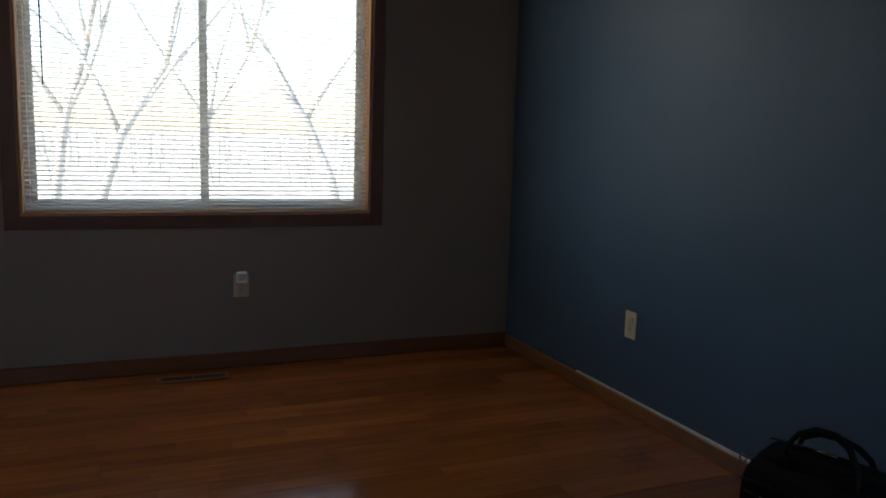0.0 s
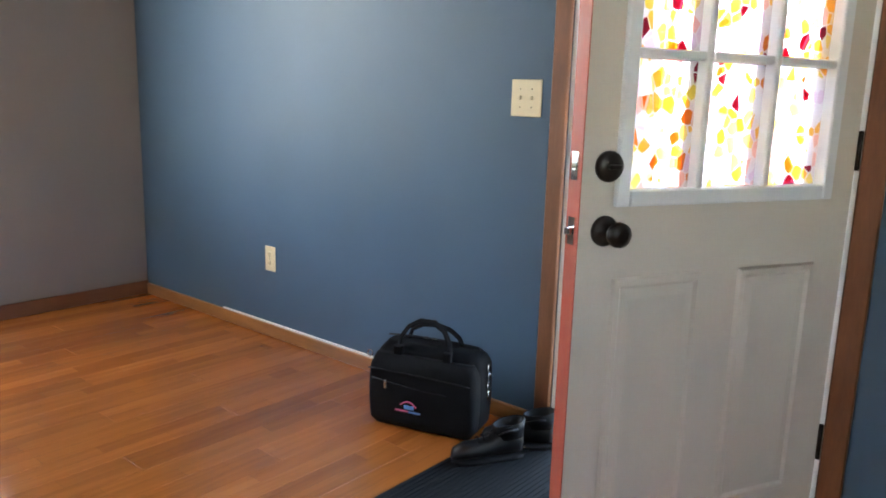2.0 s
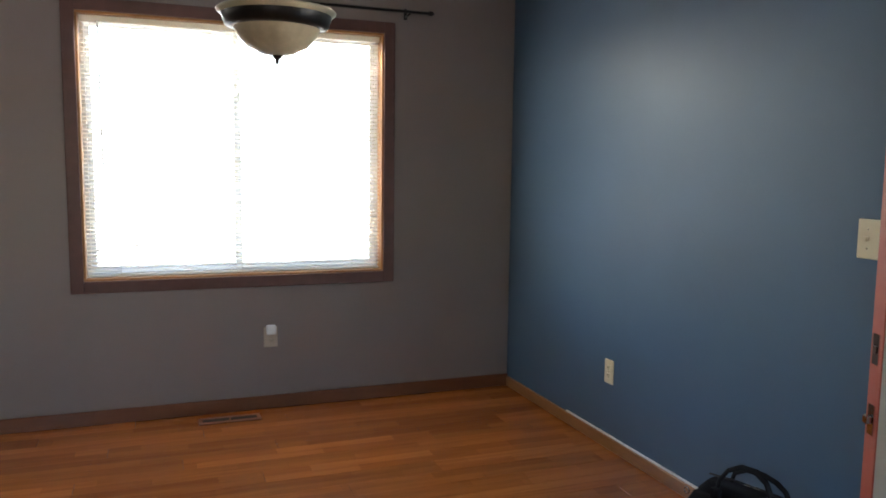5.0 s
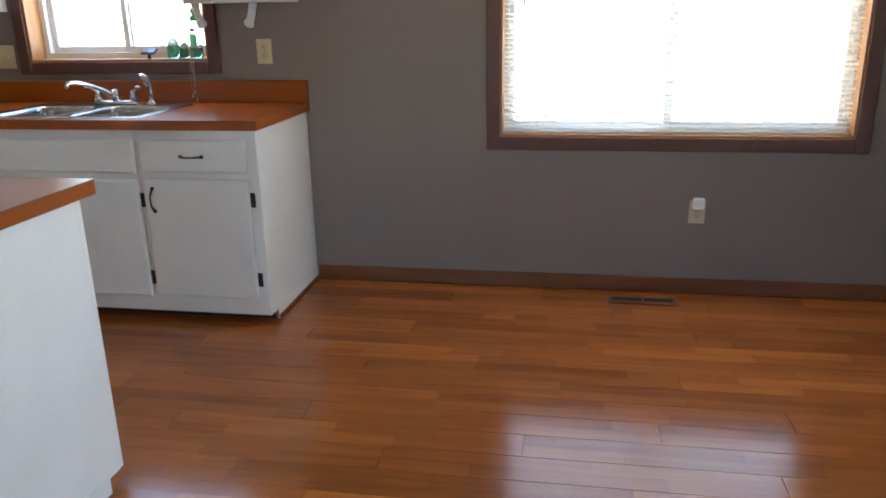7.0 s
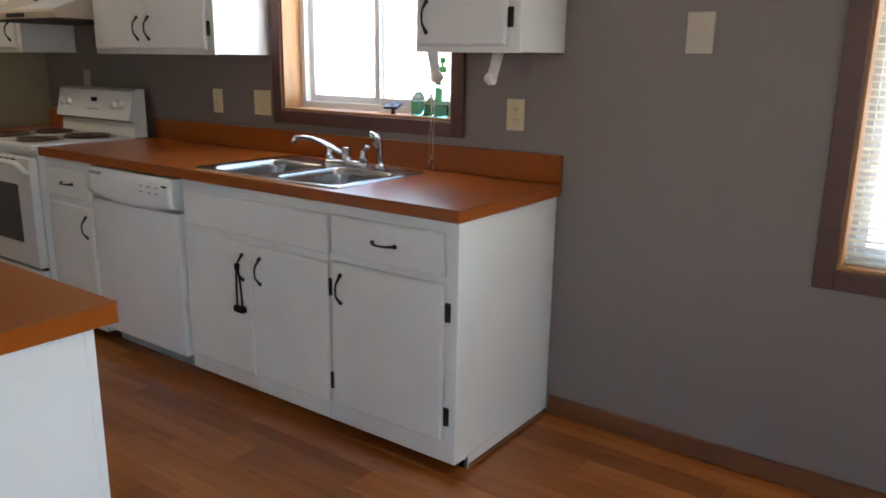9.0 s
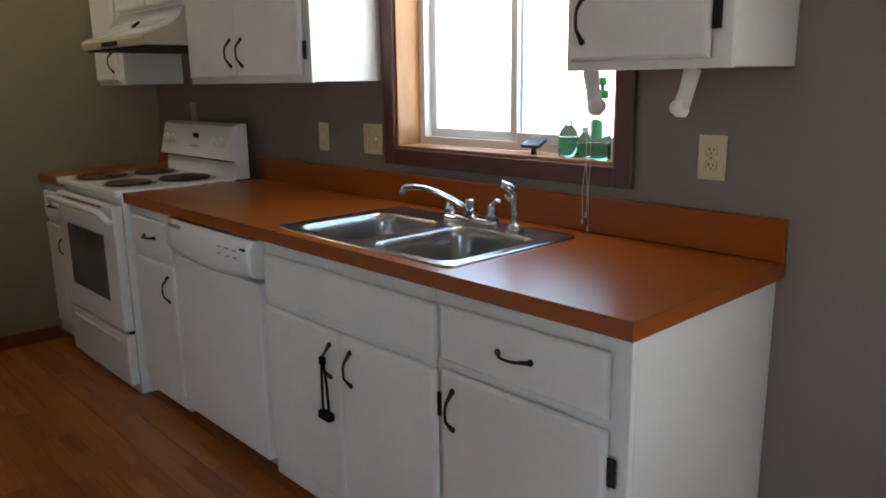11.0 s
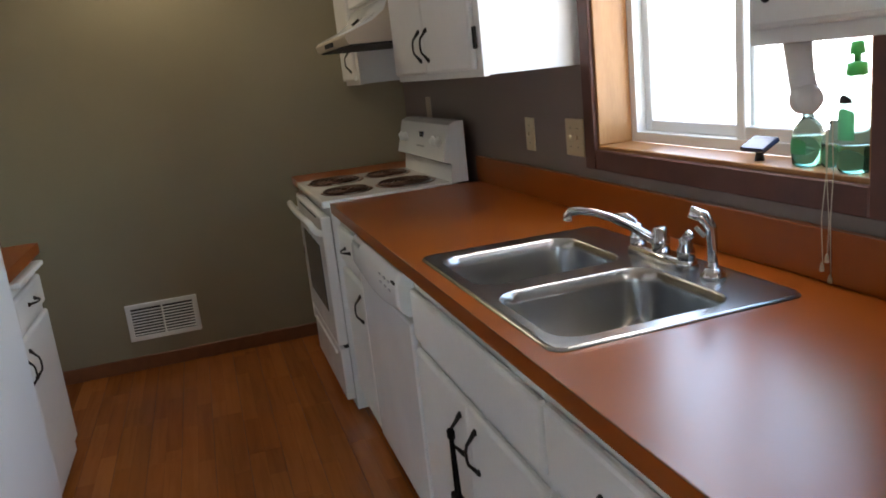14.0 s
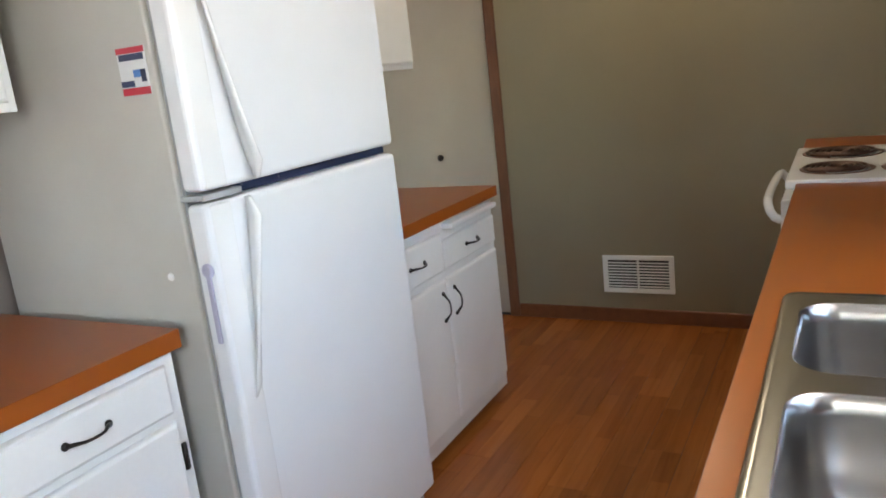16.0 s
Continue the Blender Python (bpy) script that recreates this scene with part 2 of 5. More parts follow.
M_coil = material("burner_coil", (0.13, 0.07, 0.052), 0.4, metal=0.6, vary=0.3, scale=30, bump=0.1)
M_pan = material("browned_drip_pan", (0.27, 0.13, 0.095), 0.32, metal=0.7, vary=0.35, scale=25, bump=0.05)
M_ovenglass = material("oven_glass", (0.1, 0.1, 0.105), 0.12, vary=0.1, bump=0)
M_greyplastic = material("grey_plastic", (0.35, 0.36, 0.37), 0.4, vary=0.05, bump=0)
M_lilac = material("lilac_plastic", (0.42, 0.4, 0.52), 0.3, vary=0.05, bump=0)
M_navy = material("navy_plastic", (0.02, 0.03, 0.07), 0.25, vary=0.1, bump=0)
M_cap = material("green_cap", (0.05, 0.5, 0.12), 0.35, vary=0.05, bump=0)
M_cord = material("blind_cord", (0.6, 0.52, 0.4), 0.8, vary=0.1, bump=0)
M_vinyl = material("vinyl_window_frame", (0.74, 0.74, 0.72), 0.35, vary=0.03, bump=0.01)
M_slat = slat_material("blind_slat", (0.8, 0.77, 0.68))
M_caulk = material("white_caulk", (0.72, 0.7, 0.66), 0.6, vary=0.1, scale=30, bump=0.1)
M_frost = material("alabaster_glass", (0.5, 0.41, 0.26), 0.35, vary=0.25, scale=9, grain=30, bump=0.02)
M_bark = material("tree_bark", (0.58, 0.56, 0.52), 0.9, vary=0.3, scale=6, grain=40, bump=0.5, stretch=(1, 1, 0.3))
M_snow = material("patchy_snow", (0.8, 0.8, 0.82), 0.8, vary=0.1, scale=0.35, grain=4, bump=0.3, color2=(0.34, 0.31, 0.25))
M_fence = material("weathered_fence", (0.42, 0.42, 0.43), 0.8, vary=0.15, scale=3, bump=0.2)
M_paper = material("printed_card", (0.75, 0.75, 0.75), 0.5, vary=0.03, bump=0)
M_cardred = material("red_ink", (0.55, 0.03, 0.05), 0.5, vary=0.05, bump=0)
M_cardblue = material("dark_ink", (0.03, 0.04, 0.1), 0.5, vary=0.05, bump=0)
M_pink = material("pink_thread", (0.7, 0.12, 0.25), 0.7, vary=0.1, bump=0)
M_thread = material("blue_thread", (0.1, 0.25, 0.6), 0.7, vary=0.1, bump=0)
M_lap = material("brown_lap_siding", (0.1, 0.075, 0.07), 0.7, vary=0.08, scale=2, bump=0.1)
M_greenfilm = slat_material("green_film_label", (0.12, 0.42, 0.2))
M_concrete = material("porch_concrete", (0.5, 0.49, 0.47), 0.85, vary=0.12, scale=3, bump=0.3)
M_plank = plank_material("oak_laminate")
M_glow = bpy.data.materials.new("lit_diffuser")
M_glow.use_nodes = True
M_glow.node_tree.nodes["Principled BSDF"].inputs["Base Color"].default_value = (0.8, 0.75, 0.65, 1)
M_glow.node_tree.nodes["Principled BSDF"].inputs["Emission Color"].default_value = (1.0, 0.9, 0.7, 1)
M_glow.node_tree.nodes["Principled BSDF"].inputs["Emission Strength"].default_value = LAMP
M_glass = glass_material("window_glass", (0.97, 0.98, 0.98))
M_film = film_material("stained_film_glass")
M_bottle = clear_material("clear_bottle_plastic", (0.5, 0.66, 0.58), 1.22, 0.05)
M_soap = clear_material("green_soap_liquid", (0.4, 0.78, 0.62), 1.33, 0.03)

# ---- mesh helpers ----


def box(bm, x0, x1, y0, y1, z0, z1, bevel=0.0, seg=1):
    x0, x1, y0, y1, z0, z1 = min(x0, x1), max(x0, x1), min(y0, y1), max(y0, y1), min(z0, z1), max(z0, z1)
    vs = bmesh.ops.create_cube(bm, size=1)["verts"]
    for v in vs:
        v.co = Vector(((x0 + x1) / 2 + v.co.x * (x1 - x0), (y0 + y1) / 2 + v.co.y * (y1 - y0), (z0 + z1) / 2 + v.co.z * (z1 - z0)))
    if bevel:
        es = list({e for v in vs for e in v.link_edges})
        bmesh.ops.bevel(bm, geom=es, offset=bevel, segments=seg, affect="EDGES", profile=0.5)
    return bm


def cube(x0, x1, y0, y1, z0, z1, bevel=0.0, seg=1):
    return box(bmesh.new(), x0, x1, y0, y1, z0, z1, bevel, seg)


def ring(bm, centre, u, v, r, n):
    return [bm.verts.new(centre + u * (r * math.cos(2 * math.pi * i / n)) + v * (r * math.sin(2 * math.pi * i / n))) for i in range(n)]


def skin(bm, loops, caps=True):
    """Faces between successive loops of vertices of equal count."""
    for a, b in zip(loops, loops[1:]):
        k = len(a)
        for i in range(k):
            f = bm.faces.new((a[i], a[(i + 1) % k], b[(i + 1) % k], b[i]))
            f.smooth = True
    if caps:
        bm.faces.new(list(reversed(loops[0])))
        bm.faces.new(loops[-1])


def tube(bm, pts, radii, n=10, flat=1.0):
    """A round rod through pts; radii is one number or one for each point."""
    pts = [Vector(p) for p in pts]
    if not hasattr(radii, "__len__"):
        radii = [radii] * len(pts)
    up, loops = None, []
    for i, p in enumerate(pts):
        d = (pts[min(i + 1, len(pts) - 1)] - pts[max(i - 1, 0)]).normalized()
        if up is None:
            up = d.orthogonal().normalized()
        up = (up - d * up.dot(d)).normalized()
        loops.append(ring(bm, p, up, d.cross(up) * flat, radii[i], n))
    skin(bm, loops)
    return bm


def lathe(bm, base, profile, n=28, axis=(0, 0, 1)):
    """A turned shape: profile is (radius, height) along axis from base."""
    a = Vector(axis).normalized()
    u = a.orthogonal().normalized()
    loops = [ring(bm, Vector(base) + a * h, u, a.cross(u), max(r, 0.0004), n) for r, h in profile]
    skin(bm, loops)
    return bm


def arc(p0, p1, bulge, n=8):
    """Points of a bowed line from p0 to p1, with its middle pushed by bulge."""
    p0, p1, bulge = Vector(p0), Vector(p1), Vector(bulge)
    return [p0.lerp(p1, i / n) + bulge * math.sin(math.pi * i / n) for i in range(n + 1)]


def finish(name, bm, mat, smooth=False):
    bmesh.ops.recalc_face_normals(bm, faces=bm.faces)
    me = bpy.data.meshes.new(name)
    if smooth:
        for f in bm.faces:
            f.smooth = True
    bm.to_mesh(me)
    bm.free()
    me.materials.append(mat)
    return me


def thing(name, at, label, category, group="", kind=""):
    ob = new(name)
    ob.location = at
    ob.empty_display_size = 0.1
    return tagged(ob, label, category, group, kind)


def root_of(ob):
    while ob.parent:
        ob = ob.parent
    return ob


def part(name, bm, mat, parent, label="", smooth=False):
    """One mesh, built in world coordinates, under a thing or a part of it."""
    at = root_of(parent).location
    bmesh.ops.translate(bm, verts=bm.verts, vec=-Vector(at))
    ob = new(name, finish(name, bm, mat, smooth))
    ob.parent = parent
    return tagged(ob, label)


def solid(name, bm, mat, label="", category="", kind="", group="", smooth=False):
    """A thing that is one mesh."""
    lo = [min(v.co[i] for v in bm.verts) for i in range(3)]
    hi = [max(v.co[i] for v in bm.verts) for i in range(3)]
    at = Vector(((lo[0] + hi[0]) / 2, (lo[1] + hi[1]) / 2, lo[2]))
    bmesh.ops.translate(bm, verts=bm.verts, vec=-at)
    ob = new(name, finish(name, bm, mat, smooth))
    ob.location = at
    return tagged(ob, label, category, group, kind)


def rounded(x0, x1, y0, y1, r, n=5):
    """Points of a rectangle with round corners, counter-clockwise."""
    out = []
    for cx, cy, a in ((x1 - r, y1 - r, 0), (x0 + r, y1 - r, 90), (x0 + r, y0 + r, 180), (x1 - r, y0 + r, 270)):
        for i in range(n + 1):
            t = radians(a + 90 * i / n)
            out.append((cx + r * math.cos(t), cy + r * math.sin(t)))
    return out

# ---- the shell of the place ----
XE, XW, YS, H = 3.35, -3.62, -5.4, 2.44          # east (blue) wall, west wall, south end, ceiling
T = 0.15
DW = (0.957, 2.535, 0.753, 2.10)                 # dining window opening: x0, x1, z0, z1
KW = (-1.46, -0.482, 1.115, 2.05)                # kitchen window opening
DY0, DY1, DH = -3.555, -2.695, 2.04              # door opening in the blue wall
YK = -2.42                                       # wall behind the fridge run

bm = bmesh.new()
for x0, x1 in ((XW - T, KW[0]), (KW[1], DW[0]), (DW[1], XE + T)):
    box(bm, x0, x1, 0, T, -0.3, H)
for o in (KW, DW):
    box(bm, o[0], o[1], 0, T, -0.3, o[2])
    box(bm, o[0], o[1], 0, T, o[3], H)
solid("wall_north", bm, M_taupe, "taupe painted wall with two windows", "wall", "structure")

bm = bmesh.new()
box(bm, XE, XE + T, DY1, 0, -0.3, H)
box(bm, XE, XE + T, YS, DY0, -0.3, H)
box(bm, XE, XE + T, DY0, DY1, DH, H)
solid("wall_east", bm, M_blue, "satin dark blue painted wall with front door", "wall", "structure")
bm = cube(XW - T, XW - 0.05, YS, 0, -0.3, H)
for b in ((-2.2, 0, -0.3, H), (YS, -2.96, -0.3, H), (-2.96, -2.2, 2.04, H)):
    box(bm, XW - 0.05, XW, *b)
solid("wall_west", bm, M_olive, "olive-beige painted kitchen end wall", "wall", "structure")
solid("wall_kitchen_south", cube(-2.66, 0.0, YK - 0.11, YK, 0, H), M_taupe, "taupe partition wall behind refrigerator run", "wall", "structure")
closet = thing("door_2", (XW - 0.03, -2.58, 0), "beige flush closet door with small dark knob", "door", kind="structure")
for y0, y1 in ((-2.958, -2.202),):
    part("leaf", cube(XW - 0.045, XW - 0.012, y0, y1, 0.008, 2.036, 0.003), M_beige, closet)
for y0, y1, z0, z1 in ((-2.2, -2.142, 0, 2.098), (-3.018, -2.96, 0, 2.098), (-2.96, -2.2, 2.04, 2.098)):
    part("casing", cube(XW, XW + 0.016, y0, y1, z0, z1, 0.004), M_casing, closet, "brown wood casing")
part("knob", lathe(bmesh.new(), (XW - 0.012, -2.54, 0.915), ((0.008, 0), (0.007, 0.012), (0.017, 0.02), (0.018, 0.03), (0.008, 0.036)), 16, (1, 0, 0)), M_black, closet, "small dark knob")
bm = bmesh.new()
# opening for an added, out-of-view window that lets in fill daylight
SW = (-0.3, 0.8, 1.0, 2.08)
box(bm, XW, SW[0], YS - T, YS, -0.3, H)
box(bm, SW[1], XE, YS - T, YS, -0.3, H)
box(bm, SW[0], SW[1], YS - T, YS, -0.3, SW[2])
box(bm, SW[0], SW[1], YS - T, YS, SW[3], H)
solid("wall_south", bm, M_taupe, "taupe painted wall of the living area", "wall", "structure")
solid("ceiling", cube(XW - T, XE + T, YS - T, T, H, H + 0.12), M_ceiling, "white textured ceiling", "ceiling", "structure")


def baseboard(x0, x1, y0, y1, z=0.075):
    bm = cube(x0, x1, y0, y1, 0, z, 0.004)
    return solid("baseboard", bm, M_base, "stained wood baseboard along wall", "baseboard", "structure")


baseboard(0.012, XE, -0.014, 0)
solid("baseboard", cube(XE - 0.014, XE, DY1 + 0.065, -0.014, 0, 0.062, 0.004), M_goldbase, "golden wood baseboard along blue wall", "baseboard", "structure")
baseboard(XE - 0.014, XE, YS, DY0 - 0.065)
baseboard(XW, XW + 0.014, -2.142, -0.67)
baseboard(XW, XW + 0.014, YS, -3.018)
solid("trim", cube(XE - 0.008, XE, -2.3, -0.75, 0.062, 0.069), M_caulk, "white caulk line above baseboard", "trim", "structure")
bm = cube(0.0, 0.014, -0.56, -0.014, 0, 0.02, 0.006)
solid("trim", bm, M_base, "stained quarter-round at cabinet end", "trim", "structure")


# ---- windows ----
def window(name, o, label, trim_w, split, sill_mat, d=0.085, f=0.028, q=0.032):
    x0, x1, z0, z1 = o
    w = thing(name, ((x0 + x1) / 2, 0.05, z0), label, "window", kind="structure")
    # casing on the room side
    for nm, b in (("casing", (x0 - trim_w, x0, z0 - trim_w, z1 + trim_w)), ("casing", (x1, x1 + trim_w, z0 - trim_w, z1 + trim_w)),
                  ("casing", (x0, x1, z0 - trim_w, z0)), ("casing", (x0, x1, z1, z1 + trim_w))):
        part(nm, cube(b[0], b[1], -0.017, 0, b[2], b[3], 0.003), M_trim, w)
    # wooden reveal
    t = 0.012
    for nm, b in (("jamb", (x0, x0 + t, z0 + t, z1 - t)), ("jamb", (x1 - t, x1, z0 + t, z1 - t)), ("sill", (x0, x1, z0, z0 + t)), ("head", (x0, x1, z1 - t, z1))):
        part(nm, cube(b[0], b[1], -0.006, d, b[2], b[3], 0.002), sill_mat, w)
    a0, a1, c0, c1 = x0 + t, x1 - t, z0 + t, z1 - t
    # vinyl frame and two sashes
    bm = bmesh.new()
    box(bm, a0, a0 + f, d, d + 0.055, c0, c1)
    box(bm, a1 - f, a1, d, d + 0.055, c0, c1)
    box(bm, a0 + f, a1 - f, d, d + 0.055, c0, c0 + f)
    box(bm, a0 + f, a1 - f, d, d + 0.055, c1 - f, c1)
    part("window_frame", bm, M_vinyl, w)
    for k, (s0, s1, y) in enumerate(((a0 + f, split + 0.02, d + 0.031), (split - 0.02, a1 - f, d + 0.009))):
        bm = bmesh.new()
        box(bm, s0, s0 + q, y, y + 0.02, c0 + f, c1 - f, 0.003)
        box(bm, s1 - q, s1, y, y + 0.02, c0 + f, c1 - f, 0.003)
        box(bm, s0 + q, s1 - q, y, y + 0.02, c0 + f, c0 + f + q, 0.003)
        box(bm, s0 + q, s1 - q, y, y + 0.02, c1 - f - q, c1 - f, 0.003)
        s = part("sash", bm, M_vinyl, w)
        p = part("pane", cube(s0 + q, s1 - q, y + 0.008, y + 0.012, c0 + f + q, c1 - f - q), M_glass, s)
        p.visible_shadow = False
    return w


w1 = window("window_1", DW, "wide sliding window in dark stained wood casing", 0.062, 1.735, M_gold, f=0.02, q=0.026)
w2 = window("window_2", KW, "kitchen sliding window with golden wood reveal", 0.06, -0.975, M_gold, d=0.105)
# added south window, never in view, lights the room from behind
w3 = thing("window_added", ((SW[0] + SW[1]) / 2, YS - 0.08, SW[2]), "added unseen south window letting in fill daylight", "window", kind="structure")
bm = bmesh.new()
for b in ((SW[0], SW[0] + 0.05, SW[2], SW[3]), (SW[1] - 0.05, SW[1], SW[2], SW[3]), (SW[0] + 0.05, SW[1] - 0.05, SW[2], SW[2] + 0.05), (SW[0] + 0.05, SW[1] - 0.05, SW[3] - 0.05, SW[3])):
    box(bm, b[0], b[1], YS - 0.12, YS - 0.02, b[2], b[3])
part("window_frame", bm, M_vinyl, w3)
p = part("pane", cube(SW[0] + 0.05, SW[1] - 0.05, YS - 0.08, YS - 0.075, SW[2] + 0.05, SW[3] - 0.05), M_glass, w3)
p.visible_shadow = False

# mini-blind, lowered and open, in the dining window
blind = thing("window_blind", (1.746, 0.045, DW[2] + 0.014), "cream horizontal mini-blind lowered with open slats", "blind")
bx0, bx1 = DW[0] + 0.016, DW[1] - 0.016
part("headrail", cube(bx0, bx1, 0.03, 0.06, DW[3] - 0.045, DW[3] - 0.014, 0.002), M_slat, blind)
part("bottom_rail", cube(bx0, bx1, 0.033, 0.057, DW[2] + 0.014, DW[2] + 0.026, 0.003), M_slat, blind)
zs = DW[2] + 0.046
while zs < DW[3] - 0.055:
    bm = bmesh.new()
    cols = []
    for x in (bx0, bx1):
        cols.append([bm.verts.new((x, 0.045 + d, zs + 0.0022 * (1 - (d / 0.0125) ** 2) + 0.24 * d)) for d in (-0.0125, -0.006, 0, 0.006, 0.0125)])
    for i in range(4):
        bm.faces.new((cols[0][i], cols[0][i + 1], cols[1][i + 1], cols[1][i]))
    part("slat", bm, M_slat, blind)
    zs += 0.0213
for x in (bx0 + 0.16, 1.746, bx1 - 0.16):
    part("ladder_cord", tube(bmesh.new(), ((x, 0.0315, DW[2] + 0.02), (x, 0.0315, DW[3] - 0.02)), 0.0007, 5), M_cord, blind)
part("tilt_wand", tube(bmesh.new(), ((bx0 + 0.085, 0.024, DW[3] - 0.04), (bx0 + 0.09, 0.02, 1.32)), 0.0035, 6), M_dark, blind, "dark slim tilt wand")

rod = thing("curtain_rod", (1.746, -0.085, 2.2), "thin dark metal curtain rod above window", "curtain rod")
part("pole", tube(bmesh.new(), ((0.72, -0.085, 2.215), (2.77, -0.085, 2.215)), 0.0085, 10), M_black, rod)
for x, s in ((0.72, -1), (2.77, 1)):
    part("finial", lathe(bmesh.new(), (x, -0.085, 2.215), ((0.008, 0), (0.013, 0.006), (0.014, 0.02), (0.004, 0.034)), 12, (s, 0, 0)), M_black, rod)
for x in (0.83, 1.746, 2.66):
    bm = cube(x - 0.009, x + 0.009, -0.004, 0, 2.185, 2.245)
    tube(bm, ((x, 0, 2.20), (x, -0.085, 2.204)), 0.005, 8)
    part("bracket", bm, M_black, rod)

# ---- front door ----
frame_d = thing("door_frame", (XE, (DY0 + DY1) / 2, 0), "brown door casing with white jambs and strike plates", "door frame", kind="structure")
cw = 0.062
for y0, y1, z0, z1 in ((DY1, DY1 + cw, 0, DH + cw), (DY0 - cw, DY0, 0, DH + cw), (DY0, DY1, DH, DH + cw)):
    part("casing", cube(XE - 0.018, XE, y0, y1, z0, z1, 0.004), M_casing, frame_d)
for y0, y1 in ((DY1 - 0.018, DY1), (DY0, DY0 + 0.018)):
    part("jamb", cube(XE, XE + T, y0, y1, 0, DH, 0.002), M_white, frame_d)
for y0, y1 in ((DY1 - 0.03, DY1 - 0.018), (DY0 + 0.018, DY0 + 0.03)):
    part("weather_strip", cube(XE + 0.048, XE + 0.06, y0, y1, 0.012, DH - 0.018, 0.003), M_rubber, frame_d, "black rubber weather strip")
    part("stop", cube(XE + 0.06, XE + 0.1, y0, y1, 0.012, DH - 0.018, 0.002), M_white, frame_d)
part("head_jamb", cube(XE, XE + T, DY0 + 0.018, DY1 - 0.018, DH - 0.018, DH), M_white, frame_d)
part("threshold", cube(XE, XE + T, DY0 + 0.018, DY1 - 0.018, -0.02, 0.012, 0.004), M_steel, frame_d)
for z in (0.93, 1.06):
    part("strike_plate", cube(XE + 0.008, XE + 0.036, DY1 - 0.0205, DY1 - 0.018, z - 0.035, z + 0.035), M_black, frame_d)

PH = Vector((XE - 0.004, DY0 + 0.012, 0))
ANG = 64.0
MD = Matrix.Translation(PH) @ Matrix.Rotation(radians(ANG), 4, "Z")   # local +y runs along the door, -x is the room side
DWID, DT = 0.83, 0.044


def dpart(name, bm, mat, parent, label="", smooth=False):
    bm.transform(MD)
    return part(name, bm, mat, parent, label, smooth)


door = thing("front_door", PH, "cream panelled front door standing open with stained-glass film", "door")
LX0, LX1, LZ0, LZ1 = 0.085, 0.745, 0.925, 1.88   # light opening along the door
bm = bmesh.new()
for y0, y1, z0, z1 in ((0.004, LX0 + 0.03, 0.015, DH - 0.015), (LX1 - 0.03, DWID, 0.015, DH - 0.015), (LX0 + 0.03, LX1 - 0.03, 0.015, LZ0 + 0.03), (LX0 + 0.03, LX1 - 0.03, LZ1 - 0.03, DH - 0.015)):
    box(bm, 0.0, DT, y0, y1, z0, z1)
slab = dpart("slab", bm, M_door, door)
for y0, y1 in ((0.11, 0.365), (0.475, 0.735)):
    bm = bmesh.new()
    z0, z1 = 0.14, 0.765
    prof = ((0, 0.0), (0.006, -0.007), (0.018, -0.0075), (0.026, -0.001), (0.05, -0.0055))
    loops = []
    for ins, dx in prof:
        loops.append([bm.verts.new((dx - 0.0012, y, z)) for y, z in ((y0 + ins, z0 + ins), (y1 - ins, z0 + ins), (y1 - ins, z1 - ins), (y0 + ins, z1 - ins))])
    skin(bm, loops)
    for f in bm.faces:
        f.smooth = False
    dpart("raised_panel", bm, M_door, slab)
dpart("latch_edge", cube(-0.0005, DT, DWID, DWID + 0.003, 0.015, DH - 0.015), M_red, slab, "worn red-painted door edge")
# light frame and muntins
bm = bmesh.new()
for y0, y1, z0, z1 in ((LX0, LX0 + 0.036, LZ0, LZ1), (LX1 - 0.036, LX1, LZ0, LZ1), (LX0 + 0.036, LX1 - 0.036, LZ0, LZ0 + 0.036), (LX0 + 0.036, LX1 - 0.036, LZ1 - 0.036, LZ1)):
    box(bm, -0.012, DT + 0.012, y0, y1, z0, z1, 0.004)
dpart("light_frame", bm, M_light, door, "pale grey moulded light frame")
gy0, gy1, gz0, gz1 = LX0 + 0.036, LX1 - 0.036, LZ0 + 0.036, LZ1 - 0.036
mw = 0.02
py, pz = (gy1 - gy0 - 2 * mw) / 3, (gz1 - gz0 - 2 * mw) / 3
for i in (1, 2):
    y = gy0 + i * py + (i - 1) * mw
    dpart("muntin", cube(-0.010, DT + 0.008, y, y + mw, gz0, gz1, 0.004), M_light, door)
for j in (1, 2):
    z = gz0 + j * pz + (j - 1) * mw
    for i in range(3):
        y = gy0 + i * (py + mw)
        dpart("muntin", cube(-0.009, DT + 0.008, y, y + py, z, z + mw, 0.004), M_light, door)
for i in range(3):
    for j in range(3):
        y, z = gy0 + i * (py + mw), gz0 + j * (pz + mw)
        pn = dpart("pane", cube(DT / 2 - 0.002, DT / 2 + 0.002, y, y + py, z, z + pz), M_film, door)
        pn.visible_shadow = False
# hardware
ky = DWID - 0.065
knob = dpart("knob", lathe(bmesh.new(), (0, ky, 0.873), ((0.034, 0), (0.034, 0.006), (0.028, 0.012), (0.012, 0.016), (0.012, 0.034), (0.022, 0.04), (0.028, 0.052), (0.026, 0.064), (0.012, 0.07)), 24, (-1, 0, 0)), M_black, door, "black round knob")
bolt = dpart("deadbolt", lathe(bmesh.new(), (0, ky, 1.013), ((0.034, 0), (0.034, 0.008), (0.029, 0.016), (0.008, 0.018)), 24, (-1, 0, 0)), M_black, door, "black deadbolt rose")
dpart("thumb_turn", cube(-0.032, -0.016, ky - 0.015, ky + 0.015, 1.008, 1.018, 0.003), M_black, bolt)
